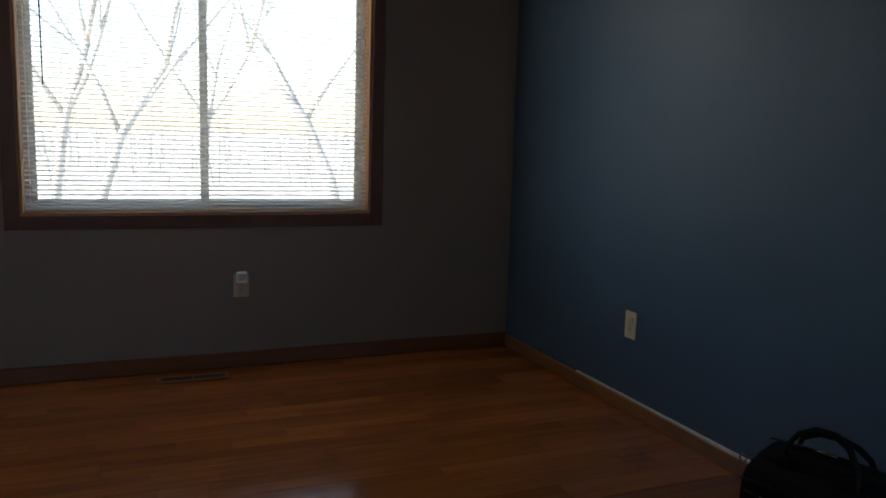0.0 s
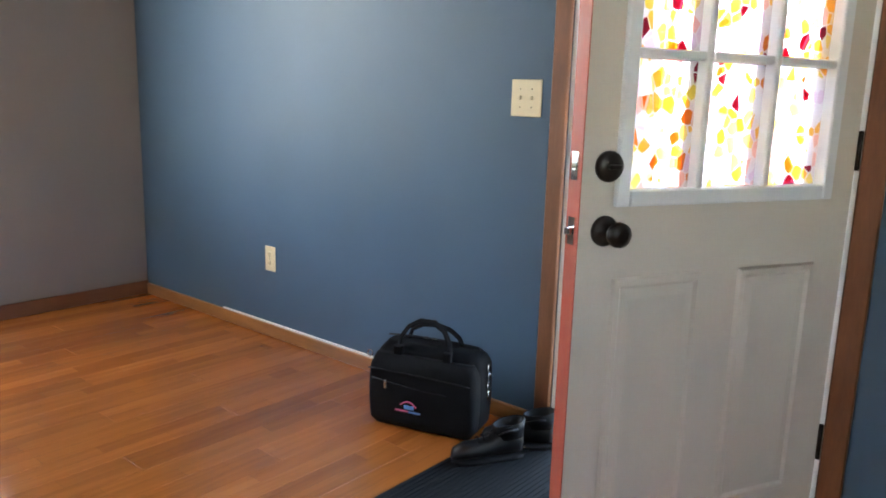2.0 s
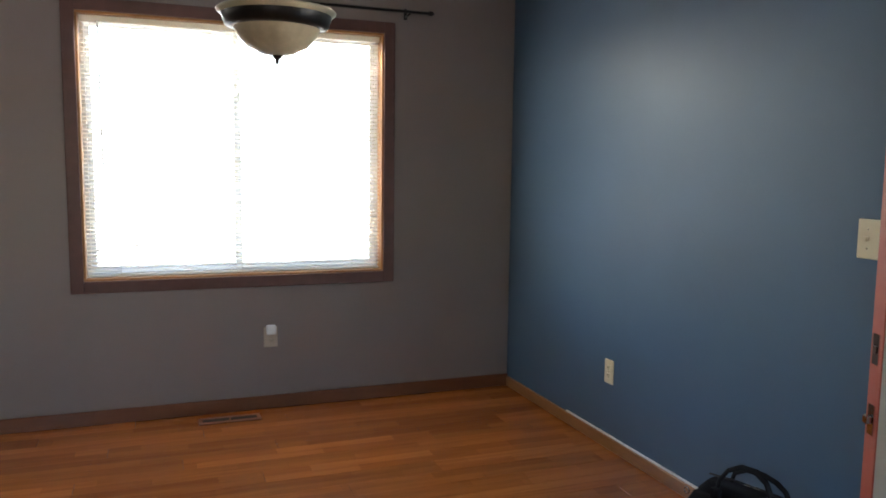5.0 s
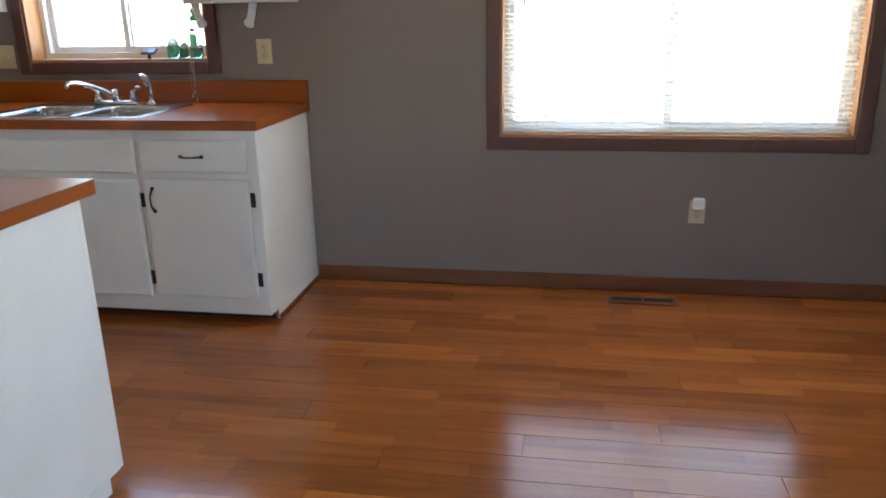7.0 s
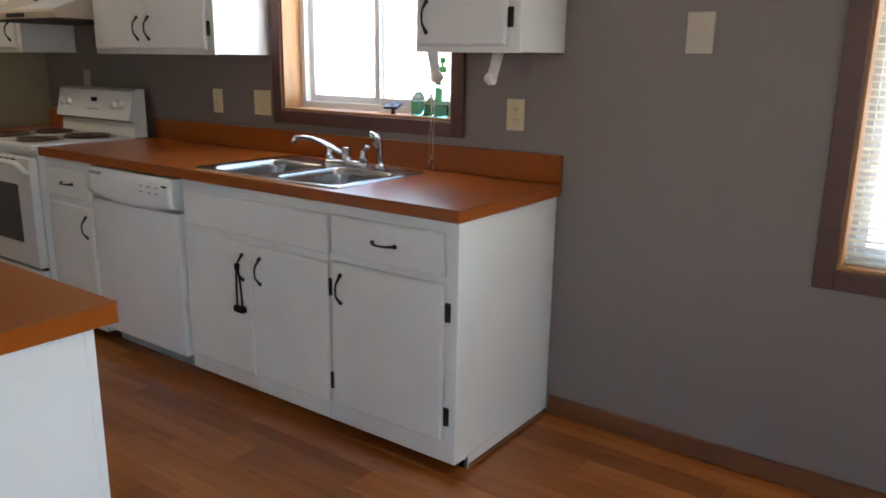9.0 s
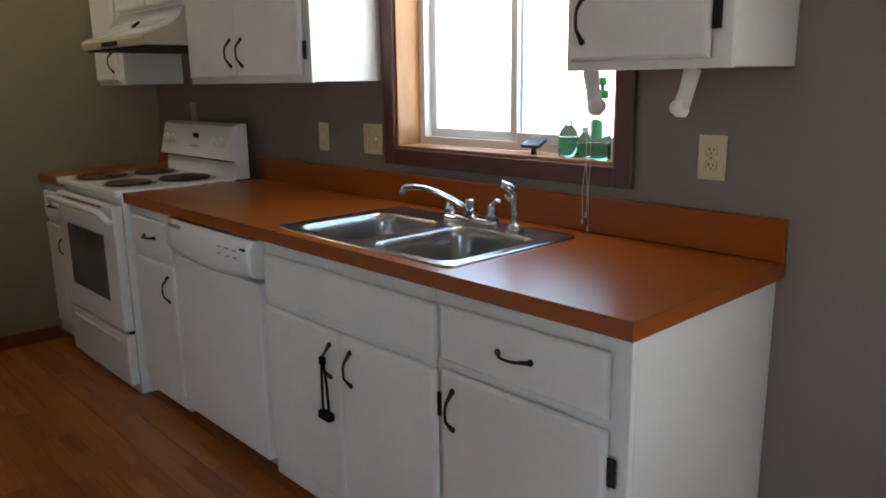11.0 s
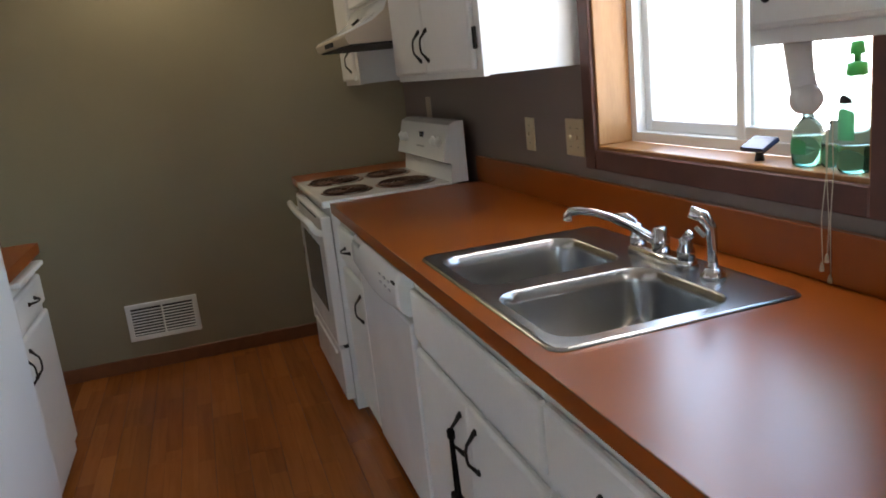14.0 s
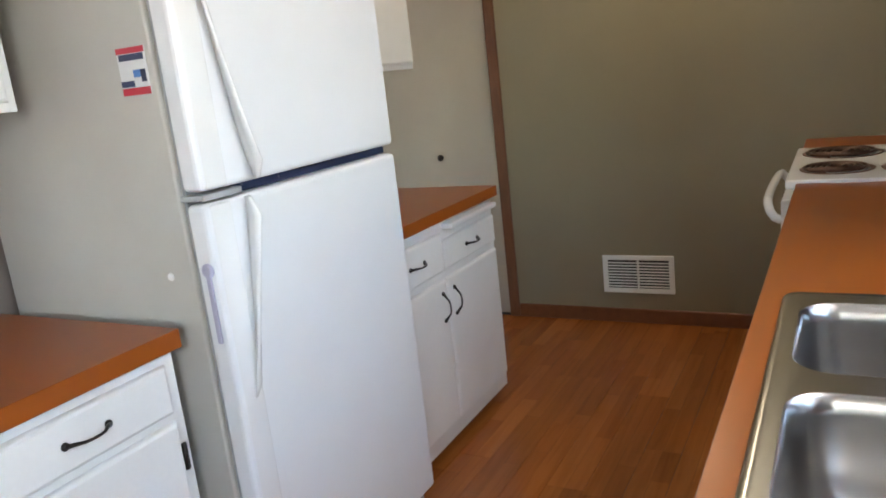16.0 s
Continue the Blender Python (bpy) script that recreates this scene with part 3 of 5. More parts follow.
for z, lbl in ((0.873, 0.012), (1.013, 0.002)):
    dpart("latch_plate", cube(DT / 2 - 0.012, DT / 2 + 0.012, DWID + 0.003, DWID + 0.005, z - 0.03, z + 0.03), M_chrome, door)
    dpart("latch_bolt", cube(DT / 2 - 0.008, DT / 2 + 0.008, DWID + 0.005, DWID + 0.005 + lbl, z - 0.008, z + 0.008, 0.0015), M_chrome, door)
for z in (0.255, 1.045, 1.82):
    bm = bmesh.new()
    tube(bm, ((PH.x - 0.006, PH.y - 0.004, z - 0.05), (PH.x - 0.006, PH.y - 0.004, z + 0.05)), 0.006, 10)
    box(bm, XE + 0.002, XE + 0.034, DY0 + 0.018, DY0 + 0.0205, z - 0.05, z + 0.05)
    part("hinge", bm, M_black, door)

# ---- outside ----
bm = bmesh.new()
bmesh.ops.create_grid(bm, x_segments=60, y_segments=60, size=1)
for v in bm.verts:
    v.co = Vector((v.co.x * 400, v.co.y * 400, 0))
    r = math.hypot(v.co.x, v.co.y)
    v.co.z = -0.62 + (0.25 * noise.noise(v.co * 0.06) if r > 20 else 0) + max(0, r - 40) * 0.012
solid("ground", bm, M_snow, "pale winter lawn with patchy snow", "ground", "structure", smooth=True)
# siding wall added outside so the door panes look onto something dim
bm = cube(XE + T + 0.002, XE + T + 1.15, DY1 + 0.3, DY1 + 0.42, -0.62, 2.7)
for i in range(16):
    box(bm, XE + T + 0.002, XE + T + 1.15, DY1 + 0.28, DY1 + 0.3, -0.05 + i * 0.17, 0.11 + i * 0.17)
solid("wall_porch_dimmer", bm, M_lap, "added dark lap siding wall that dims the door panes", "wall", "structure")
# unseen roof slab added to hold sky light off the jambs
solid("roof_porch_blocker", cube(XE + T + 0.002, XE + 1.5, -4.7, DY1 + 0.45, 2.71, 2.82), M_lap, "added unseen porch roof that shades the doorway", "roof", "structure")
solid("pavement", cube(XE + T, XE + 2.4, -4.6, -1.6, -0.6, -0.06, 0.01), M_concrete, "concrete porch slab at front door", "porch", "structure")


def branch(bm, p, d, length, r, depth, rng):
    """A limb that bends, tapers and splits."""
    pts, rad = [p.copy()], [r]
    q, n = p.copy(), 5
    for i in range(n):
        d = (d + Vector((rng.uniform(-1, 1), rng.uniform(-1, 1), rng.uniform(-0.3, 0.7))) * 0.13).normalized()
        q = q + d * (length / n)
        pts.append(q.copy())
        rad.append(r * (1 - 0.55 * (i + 1) / n))
        if depth and i >= 1:
            for _ in range(1 if i < 4 else 2):
                side = Vector((rng.uniform(-1, 1), rng.uniform(-1, 1), rng.uniform(-0.1, 0.7))).normalized()
                branch(bm, q, (d * 0.75 + side * 0.75).normalized(), length * rng.uniform(0.45, 0.7), rad[-1] * 0.62, depth - 1, rng)
    tube(bm, pts, rad, 5 if depth < 2 else 8)


def tree(x, y, height, lean, seed, depth=3):
    rng = random.Random(seed)
    t = thing("tree", (x, y, -0.62), "bare grey winter tree with forking limbs", "tree", "trees outside the windows")
    bm = bmesh.new()
    base = Vector((x, y, -0.7))
    trunk = [base, base + Vector((lean * 0.1, 0, height * 0.12)), base + Vector((lean * 0.4, 0, height * 0.24)), base + Vector((lean, 0, height * 0.36))]
    r = height * 0.0078
    tube(bm, trunk, [r * 1.35, r * 1.05, r * 0.95, r * 0.8], 10)
    part("trunk", bm, M_bark, t)
    bm = bmesh.new()
    for i in range(4):
        a = 6.28 * i / 4 + rng.uniform(-0.5, 0.5)
        d = Vector((math.cos(a) * 0.6, math.sin(a) * 0.6, 1)).normalized()
        branch(bm, trunk[3 if i % 2 else 2], d, height * rng.uniform(0.3, 0.42), r * 0.6, depth, rng)
    part("crown", bm, M_bark, t)


tree(0.4, 8.0, 8.5, 0.5, 3)
tree(0.95, 6.6, 7.5, 0.9, 11)
tree(4.9, 9.5, 9, -1.6, 5)
tree(-3.6, 7.2, 8, 0.6, 7)
tree(-2.0, 10.5, 9, -0.5, 9)
tree(3.0, 15, 9, 0.3, 13)
tree(-7.5, 13, 9, 0.3, 17)
tree(12.0, 3.0, 9, -0.3, 19, 2)
bm = bmesh.new()
rng = random.Random(4)
for i in range(620):
    a, rr = rng.uniform(0.15, 3.0), rng.uniform(24, 46)
    p = Vector((rr * math.cos(a), rr * math.sin(a), -0.9))
    h = rng.uniform(3, 8)
    tip = p + Vector((rng.uniform(-0.8, 0.8), rng.uniform(-0.8, 0.8), h))
    tube(bm, (p, p.lerp(tip, 0.5) + Vector((rng.uniform(-0.3, 0.3), 0, 0)), tip), (0.03, 0.02, 0.005), 4)
    for _ in range(9):
        s = p.lerp(tip, rng.uniform(0.2, 0.9))
        tube(bm, (s, s + Vector((rng.uniform(-1, 1), rng.uniform(-1, 1), rng.uniform(0.3, 1.3)))), (0.014, 0.003), 3)
solid("far_woods", bm, M_bark, "grey leafless brush and saplings in the distance", "woods", "stuff")
fence = thing("yard_fence", (-3, 9.0, -0.62), "low weathered grey board fence in the yard", "fence")
for i in range(9):
    x = -8 + i * 0.9
    part("post", cube(x - 0.05, x + 0.05, 8.95, 9.05, -0.7, 0.35, 0.01), M_fence, fence)
for z in (-0.25, 0.0, 0.24):
    part("rail", cube(-8, -0.75, 8.92, 8.948, z, z + 0.14, 0.006), M_fence, fence)

# ---- kitchen: cabinets ----


def pull(parent, a, b, out, r=0.0036):
    """A bowed bar handle with flared, flattened ends, from a to b, standing off along out."""
    a, b, out = Vector(a), Vector(b), Vector(out)
    bm = bmesh.new()
    d = (b - a).normalized()
    pts = [a + out * 0.004, a + out * 0.012 + d * 0.012, a + out * 0.024 + d * 0.026] + [a.lerp(b, k) + out * 0.027 for k in (0.4, 0.5, 0.6)] + [b + out * 0.024 - d * 0.026, b + out * 0.012 - d * 0.012, b + out * 0.004]
    tube(bm, pts, [0.006, 0.0052, 0.004, r, r * 1.1, r, 0.004, 0.0052, 0.006], 8, 0.8)
    for e in (a, b):
        lathe(bm, e, ((0.0085, 0), (0.0085, 0.003), (0.005, 0.007)), 10, out)
    return part("handle", bm, M_black, parent, "dark bronze bow handle", smooth=True)


def hinge(parent, x, y, z, s):
    bm = cube(x - 0.011, x + 0.011, y, y + s * 0.006, z - 0.032, z + 0.032, 0.002)
    tube(bm, ((x, y + s * 0.006, z - 0.03), (x, y + s * 0.006, z + 0.03)), 0.005, 8)
    return part("hinge", bm, M_black, parent, "black surface hinge")


def front(parent, name, x0, x1, z0, z1, yf, s, thick=0.021):
    """A lipped door or drawer front on the face plane yf, towards s."""
    bm = bmesh.new()
    ins = ((0.006, 0.0), (0.006, 0.004), (0.0, 0.0045), (0.0, thick * 0.62), (0.003, thick * 0.86), (0.009, thick))
    loops = []
    for i, d in ins:
        loops.append([bm.verts.new((x, yf + s * d, z)) for x, z in ((x0 + i, z0 + i), (x1 - i, z0 + i), (x1 - i, z1 - i), (x0 + i, z1 - i))])
    skin(bm, loops)
    for f in bm.faces:
        f.smooth = False
    return part(name, bm, M_white, parent)


def base_cabinet(name, x0, x1, yw, s, depth, label, doors, drawers, group, toe=0.045, end=None, top=0.872):
    """A base unit from the wall plane yw towards s. doors and drawers: (x0, x1, z0, z1, handle, hinge side)."""
    yf = yw + s * depth
    c = thing(name, ((x0 + x1) / 2, yw + s * depth / 2, 0), label, "cabinet", group)
    bm = cube(x0, x1, yw + s * 0.003, yf - s * 0.02, toe, top)
    part("body", bm, M_white, c)
    part("face_frame", cube(x0, x1, yf - s * 0.02, yf, toe, 0.872, 0.0015), M_white, c)
    # shade under the cabinet is put into the toe kick's colour
    part("toe_kick", cube(x0, x1, yw + s * 0.01, yf - s * 0.075, 0, toe), M_dark, c, "recessed toe kick, near-black for its shade")
    if end is not None:
        e0, e1 = (x1 - 0.012, x1 + 0.003) if end > 0 else (x0 - 0.003, x0 + 0.012)
        part("end_panel", cube(e0, e1, yw + s * 0.003, yf - s * 0.075, 0, toe + 0.01), M_white, c)
    for a, b, z0, z1, hs in drawers:
        d = front(c, "drawer_front", a, b, z0, z1, yf, s)
        if hs:
            m, z = (a + b) / 2, (z0 + z1) / 2
            pull(d, (m - 0.048, yf + s * 0.021, z), (m + 0.048, yf + s * 0.021, z), (0, s, 0))
    for a, b, z0, z1, hx, hg in doors:
        d = front(c, "door", a, b, z0, z1, yf, s)
        if hx is not None:
            pull(d, (hx, yf + s * 0.021, z1 - 0.045), (hx, yf + s * 0.021, z1 - 0.145), (0, s, 0))
        if hg is not None:
            for z in (z1 - 0.09, z0 + 0.09):
                hinge(d, hg, yf + s * 0.004, z, s)
    return c


GN, GS, GU = "base cabinets under the window counter", "base cabinets on the refrigerator side", "wall cabinets over the counters"
DN = 0.638
base_cabinet("base_cabinet", -0.562, 0.0, 0, -1, DN, "white painted base cabinet with drawer above door", [(-0.53, -0.045, 0.125, 0.665, -0.485, -0.034)], [(-0.53, -0.045, 0.69, 0.832, True)], GN, end=1)
sinkcab = base_cabinet("sink_cabinet", -1.385, -0.563, 0, -1, DN, "white painted sink cabinet with two doors and false front",
                       [(-1.368, -0.958, 0.115, 0.655, -1.005, None), (-0.955, -0.553, 0.118, 0.655, -0.905, -0.545)], [(-1.362, -0.553, 0.685, 0.828, False)], GN, top=0.68)
base_cabinet("base_cabinet", -2.485, -2.062, 0, -1, DN, "narrow white base cabinet beside the dishwasher", [(-2.455, -2.075, 0.115, 0.655, -2.12, None)], [(-2.455, -2.075, 0.685, 0.828, True)], GN)
base_cabinet("base_cabinet", XW + 0.004, -3.262, 0, -1, DN + 0.02, "narrow white base cabinet in the kitchen corner", [(XW + 0.03, -3.285, 0.115, 0.655, -3.33, None)], [(XW + 0.03, -3.285, 0.685, 0.828, True)], GN)

# refrigerator side
DS = 0.605
base_cabinet("base_cabinet", -0.93, 0.0, YK, 1, DS, "white base cabinet at the counter end", [(-0.895, -0.475, 0.115, 0.715, -0.53, -0.905), (-0.455, -0.04, 0.115, 0.715, -0.4, -0.03)],
             [(-0.895, -0.475, 0.735, 0.845, True), (-0.455, -0.04, 0.735, 0.845, True)], GS, end=1)
far = base_cabinet("base_cabinet", -2.64, -1.75, YK, 1, DS, "white base cabinet beside the refrigerator", [(-2.615, -2.17, 0.115, 0.66, -2.21, None), (-2.16, -1.775, 0.115, 0.66, -2.12, None)],
                   [(-2.615, -2.17, 0.69, 0.8, True), (-2.16, -1.775, 0.69, 0.83, True)], GS)
part("cutting_board", cube(-2.6, -2.2, YK + 0.1, YK + DS + 0.045, 0.835, 0.855, 0.004), M_white, far, "white pull-out board left open")

# hanging child lock on the sink doors
lock = thing("child_lock", (-1.0, -DN - 0.045, 0.42), "dark plastic child-safety strap hanging from cabinet handle", "safety lock")
ly = -DN - 0.05
bm = bmesh.new()
tube(bm, [(-1.012, ly, 0.41), (-1.011, ly, 0.5), (-1.008, ly, 0.56), (-1.003, ly, 0.567), (-0.998, ly, 0.56), (-0.988, ly, 0.5), (-0.981, ly, 0.41)], 0.0042, 8)
part("strap", bm, M_rubber, lock)
part("clasp", cube(-1.026, -0.967, ly - 0.012, ly + 0.012, 0.385, 0.412, 0.006, 2), M_rubber, lock)
part("clip", cube(-1.014, -0.992, ly - 0.008, ly + 0.008, 0.555, 0.582, 0.004), M_rubber, lock)

# ---- countertops ----
SX0, SX1, SY0, SY1 = -1.325, -0.53, -0.628, -0.105    # sink cut-out, outer rim


ct = thing("countertop", (-1.23, -0.33, 0.875), "glossy burnt-orange laminate countertop with backsplash", "countertop")
f0, f1 = -0.668, -0.003
bm = bmesh.new()
rings = []
for z in (0.8735, 0.915):
    for x0, x1, y0, y1 in ((-2.488, 0.018, f0, f1), (SX0 + 0.012, SX1 - 0.012, SY0 + 0.012, SY1 - 0.012)):
        rings.append([bm.verts.new((x, y, z)) for x, y in ((x0, y0), (x1, y0), (x1, y1), (x0, y1))])
for p, q in ((0, 1), (2, 3), (0, 2), (1, 3)):
    for i in range(4):
        bm.faces.new((rings[p][i], rings[p][(i + 1) % 4], rings[q][(i + 1) % 4], rings[q][i]))
part("top", bm, M_laminate, ct)
part("backsplash", cube(-2.488, 0.018, -0.022, -0.002, 0.915, 1.022, 0.002), M_laminate, ct)
part("edge_line", cube(-2.488, 0.018, f0 - 0.0012, f0, 0.9118, 0.9142), M_casing, ct, "thin dark laminate seam")
part("edge_line", cube(0.018, 0.0192, f0, f1, 0.9118, 0.9142), M_casing, ct, "thin dark laminate seam")
ct = thing("countertop", (-3.44, -0.33, 0.875), "short burnt-orange laminate countertop in the corner", "countertop")
part("top", cube(XW + 0.002, -3.255, f0 - 0.018, f1, 0.8735, 0.915, 0.0015), M_laminate, ct)
part("backsplash", cube(XW + 0.002, -3.255, -0.022, -0.002, 0.915, 1.022, 0.002), M_laminate, ct)
ct = thing("countertop", (-0.45, -2.1, 0.875), "burnt-orange laminate countertop on peninsula end", "countertop")
part("top", cube(-0.935, 0.03, YK + 0.003, -1.782, 0.8735, 0.915, 0.0015), M_laminate, ct)
part("edge_line", cube(0.03, 0.0312, YK + 0.003, -1.782, 0.9118, 0.9142), M_casing, ct, "thin dark laminate seam")
ct = thing("countertop", (-2.2, -2.1, 0.875), "burnt-orange laminate countertop beside refrigerator", "countertop")
part("top", cube(-2.643, -1.75, YK + 0.003, -1.782, 0.8735, 0.915, 0.0015), M_laminate, ct)

# ---- sink ----
sink = thing("kitchen_sink", (-0.924, -0.366, 0.75), "double-bowl stainless steel sink set in the counter", "sink")
bm = bmesh.new()
zt = 0.9195


def loop_at(bm, pts, z):
    return [bm.verts.new((x, y, z)) for x, y in pts]


outer_low = loop_at(bm, rounded(SX0 - 0.002, SX1 + 0.002, SY0 - 0.002, SY1 + 0.002, 0.03), 0.9156)
outer = loop_at(bm, rounded(SX0 + 0.003, SX1 - 0.003, SY0 + 0.003, SY1 - 0.003, 0.027), zt + 0.002)
outer_in = loop_at(bm, rounded(SX0 + 0.012, SX1 - 0.012, SY0 + 0.012, SY1 - 0.012, 0.024), zt - 0.0005)
skin(bm, [outer_low, outer, outer_in], caps=False)
BOWLS = ((-1.27, -0.956, -0.598, -0.222), (-0.893, -0.568, -0.598, -0.222))
holes = [loop_at(bm, rounded(b[0], b[1], b[2], b[3], 0.06), zt) for b in BOWLS]
es = [e for lp in (outer_in, *holes) for e in [bm.edges.get((lp[i], lp[(i + 1) % len(lp)])) or bm.edges.new((lp[i], lp[(i + 1) % len(lp)])) for i in range(len(lp))]]
bmesh.ops.triangle_fill(bm, edges=es, use_beauty=True)
part("rim", bm, M_steel, sink)
for b in BOWLS:
    bm = bmesh.new()
    loops = []
    for ins, z, r in ((0.0, zt, 0.06), (0.005, zt - 0.004, 0.058), (0.009, zt - 0.03, 0.058), (0.014, zt - 0.1, 0.06), (0.021, zt - 0.135, 0.062), (0.036, zt - 0.162, 0.064), (0.058, zt - 0.18, 0.06), (0.088, zt - 0.19, 0.05)):
        loops.append(loop_at(bm, rounded(b[0] + ins, b[1] - ins, b[2] + ins, b[3] - ins, r), z))
    skin(bm, loops, caps=False)
    cx, cy = (b[0] + b[1]) / 2, (b[2] + b[3]) / 2
    mid = ring(bm, Vector((cx, cy, zt - 0.197)), Vector((1, 0, 0)), Vector((0, 1, 0)), 0.04, len(loops[-1]))
    # bowl bottom slopes to the drain
    k = len(mid)
    order = sorted(range(k), key=lambda i: math.atan2(loops[-1][i].co.y - cy, loops[-1][i].co.x - cx))
    a = [loops[-1][i] for i in order]
    m2 = sorted(mid, key=lambda v: math.atan2(v.co.y - cy, v.co.x - cx))
    for i in range(k):
        bm.faces.new((a[i], a[(i + 1) % k], m2[(i + 1) % k], m2[i])).smooth = True
    bowl = part("bowl", bm, M_bowl, sink)
    part("drain", lathe(bmesh.new(), (cx, cy, zt - 0.203), ((0.044, 0.004), (0.044, 0.008), (0.036, 0.007), (0.03, 0.001), (0.008, 0.0))), M_chrome, bowl)

tap = thing("kitchen_faucet", (-0.91, -0.165, zt), "chrome two-handle faucet with swing spout", "faucet")
bm = bmesh.new()
lo = loop_at(bm, rounded(-1.03, -0.79, -0.192, -0.138, 0.026), zt)
mi = loop_at(bm, rounded(-1.028, -0.792, -0.19, -0.14, 0.025), zt + 0.014)
hi = loop_at(bm, rounded(-1.018, -0.802, -0.18, -0.15, 0.014), zt + 0.022)
skin(bm, [lo, mi, hi])
part("base_plate", bm, M_chrome, tap)
part("hub", lathe(bmesh.new(), (-0.91, -0.165, zt + 0.02), ((0.021, 0), (0.021, 0.03), (0.017, 0.034), (0.017, 0.052), (0.012, 0.056))), M_chrome, tap)
part("spout", tube(bmesh.new(), ((-0.91, -0.166, zt + 0.036), (-0.926, -0.186, zt + 0.054), (-0.95, -0.215, zt + 0.078), (-0.978, -0.248, zt + 0.099), (-1.006, -0.278, zt + 0.113), (-1.03, -0.303, zt + 0.118), (-1.046, -0.319, zt + 0.116), (-1.052, -0.325, zt + 0.107), (-1.053, -0.326, zt + 0.094)),
                   (0.0125, 0.0115, 0.0105, 0.0098, 0.0095, 0.0095, 0.0105, 0.0115, 0.0115), 14), M_chrome, tap, smooth=True)
for x, s in ((-1.005, -1), (-0.815, 1)):
    part("valve", lathe(bmesh.new(), (x, -0.165, zt + 0.02), ((0.02, 0), (0.019, 0.02), (0.014, 0.032), (0.014, 0.045), (0.006, 0.05))), M_chrome, tap)
    part("lever", tube(bmesh.new(), ((x, -0.165, zt + 0.05), (x + s * 0.008, -0.168, zt + 0.072), (x + s * 0.03, -0.178, zt + 0.086), (x + s * 0.056, -0.19, zt + 0.084)), (0.0095, 0.009, 0.0075, 0.0062), 10), M_chrome, tap, smooth=True)
spray = thing("sink_sprayer", (-0.72, -0.168, zt), "chrome side sprayer standing beside the faucet", "sprayer")
part("collar", lathe(bmesh.new(), (-0.72, -0.168, zt), ((0.027, 0), (0.027, 0.006), (0.02, 0.014), (0.016, 0.022))), M_chrome, spray)
part("spray_body", tube(bmesh.new(), ((-0.72, -0.168, zt + 0.015), (-0.72, -0.168, zt + 0.06), (-0.721, -0.17, zt + 0.105), (-0.728, -0.182, zt + 0.13), (-0.742, -0.205, zt + 0.142)), (0.0105, 0.0105, 0.0125, 0.0145, 0.0125), 12), M_chrome, spray, smooth=True)
part("trigger", tube(bmesh.new(), ((-0.722, -0.185, zt + 0.09), (-0.73, -0.2, zt + 0.11)), 0.005, 8), M_greyplastic, spray)

# ---- dishwasher ----
dw = thing("dishwasher", (-1.72, -0.33, 0), "white built-in dishwasher with curved control panel", "dishwasher")
dx0, dx1, dyf = -2.055, -1.39, -0.645
part("body", cube(dx0, dx1, -0.6, -0.02, 0.09, 0.868), M_enamel, dw)
part("door", cube(dx0 + 0.004, dx1 - 0.012, dyf - 0.014, -0.602, 0.085, 0.715, 0.006, 2), M_enamel, dw)
bm = bmesh.new()
cols = []
N = 14
for i in range(N + 1):
    u = i / N
    x = dx0 + 0.004 + (dx1 - 0.016 - dx0) * u
    sag = 0.03 * math.sin(math.pi * u)
    cols.append([bm.verts.new((x, y, z)) for y, z in ((-0.605, 0.862), (dyf - 0.018, 0.862), (dyf - 0.034, 0.83), (dyf - 0.036, 0.77 - sag), (dyf - 0.028, 0.752 - sag), (dyf - 0.012, 0.735 - sag * 0.9), (-0.605, 0.735 - sag * 0.9))])
for a, b in zip(cols, cols[1:]):
    for j in range(7):
        bm.faces.new((a[j], a[(j + 1) % 7], b[(j + 1) % 7], b[j])).smooth = j in (1, 2, 3, 4)
bm.faces.new(cols[0])
bm.faces.new(list(reversed(cols[-1])))
panel = part("control_panel", bm, M_enamel, dw)
yb = dyf - 0.0365
for k, (x, z, w) in enumerate(((-1.63, 0.815, 0.02), (-1.58, 0.815, 0.03), (-1.52, 0.815, 0.02), (-1.63, 0.79, 0.024), (-1.57, 0.79, 0.02), (-1.52, 0.79, 0.024))):
    part("button", cube(x, x + w, yb - 0.002, yb + 0.004, z, z + 0.006, 0.001), M_greyplastic, panel)
part("badge", cube(-1.47, -1.435, yb - 0.0015, yb + 0.004, 0.825, 0.832), M_dark, panel)
part("vent", cube(-2.03, -1.93, yb + 0.004, yb + 0.012, 0.828, 0.848, 0.002), M_greyplastic, panel)
part("kick_plate", cube(dx0 + 0.004, dx1 - 0.004, -0.575, -0.56, 0.0, 0.085), M_greyplastic, dw)

# ---- range ----
rg = thing("electric_range", (-2.872, -0.34, 0), "white freestanding electric range with coil burners", "range")
rx0, rx1 = -3.25, -2.494
part("body", cube(rx0, rx1, -0.64, -0.03, 0.0, 0.895, 0.003), M_enamel, rg)
part("cooktop", cube(rx0 - 0.003, rx1 + 0.003, -0.672, -0.105, 0.895, 0.925, 0.008, 2), M_enamel, rg)
od = part("oven_door", cube(rx0 + 0.004, rx1 - 0.004, -0.685, -0.642, 0.3, 0.86, 0.008, 2), M_enamel, rg)
part("oven_window", cube(rx0 + 0.14, rx1 - 0.14, -0.6885, -0.684, 0.42, 0.72, 0.002), M_ovenglass, od, "dark grey oven window")
pts = [(rx0 + 0.02, -0.683, 0.79), (rx0 + 0.02, -0.705, 0.8), (rx0 + 0.026, -0.718, 0.818), (rx0 + 0.05, -0.726, 0.835)]
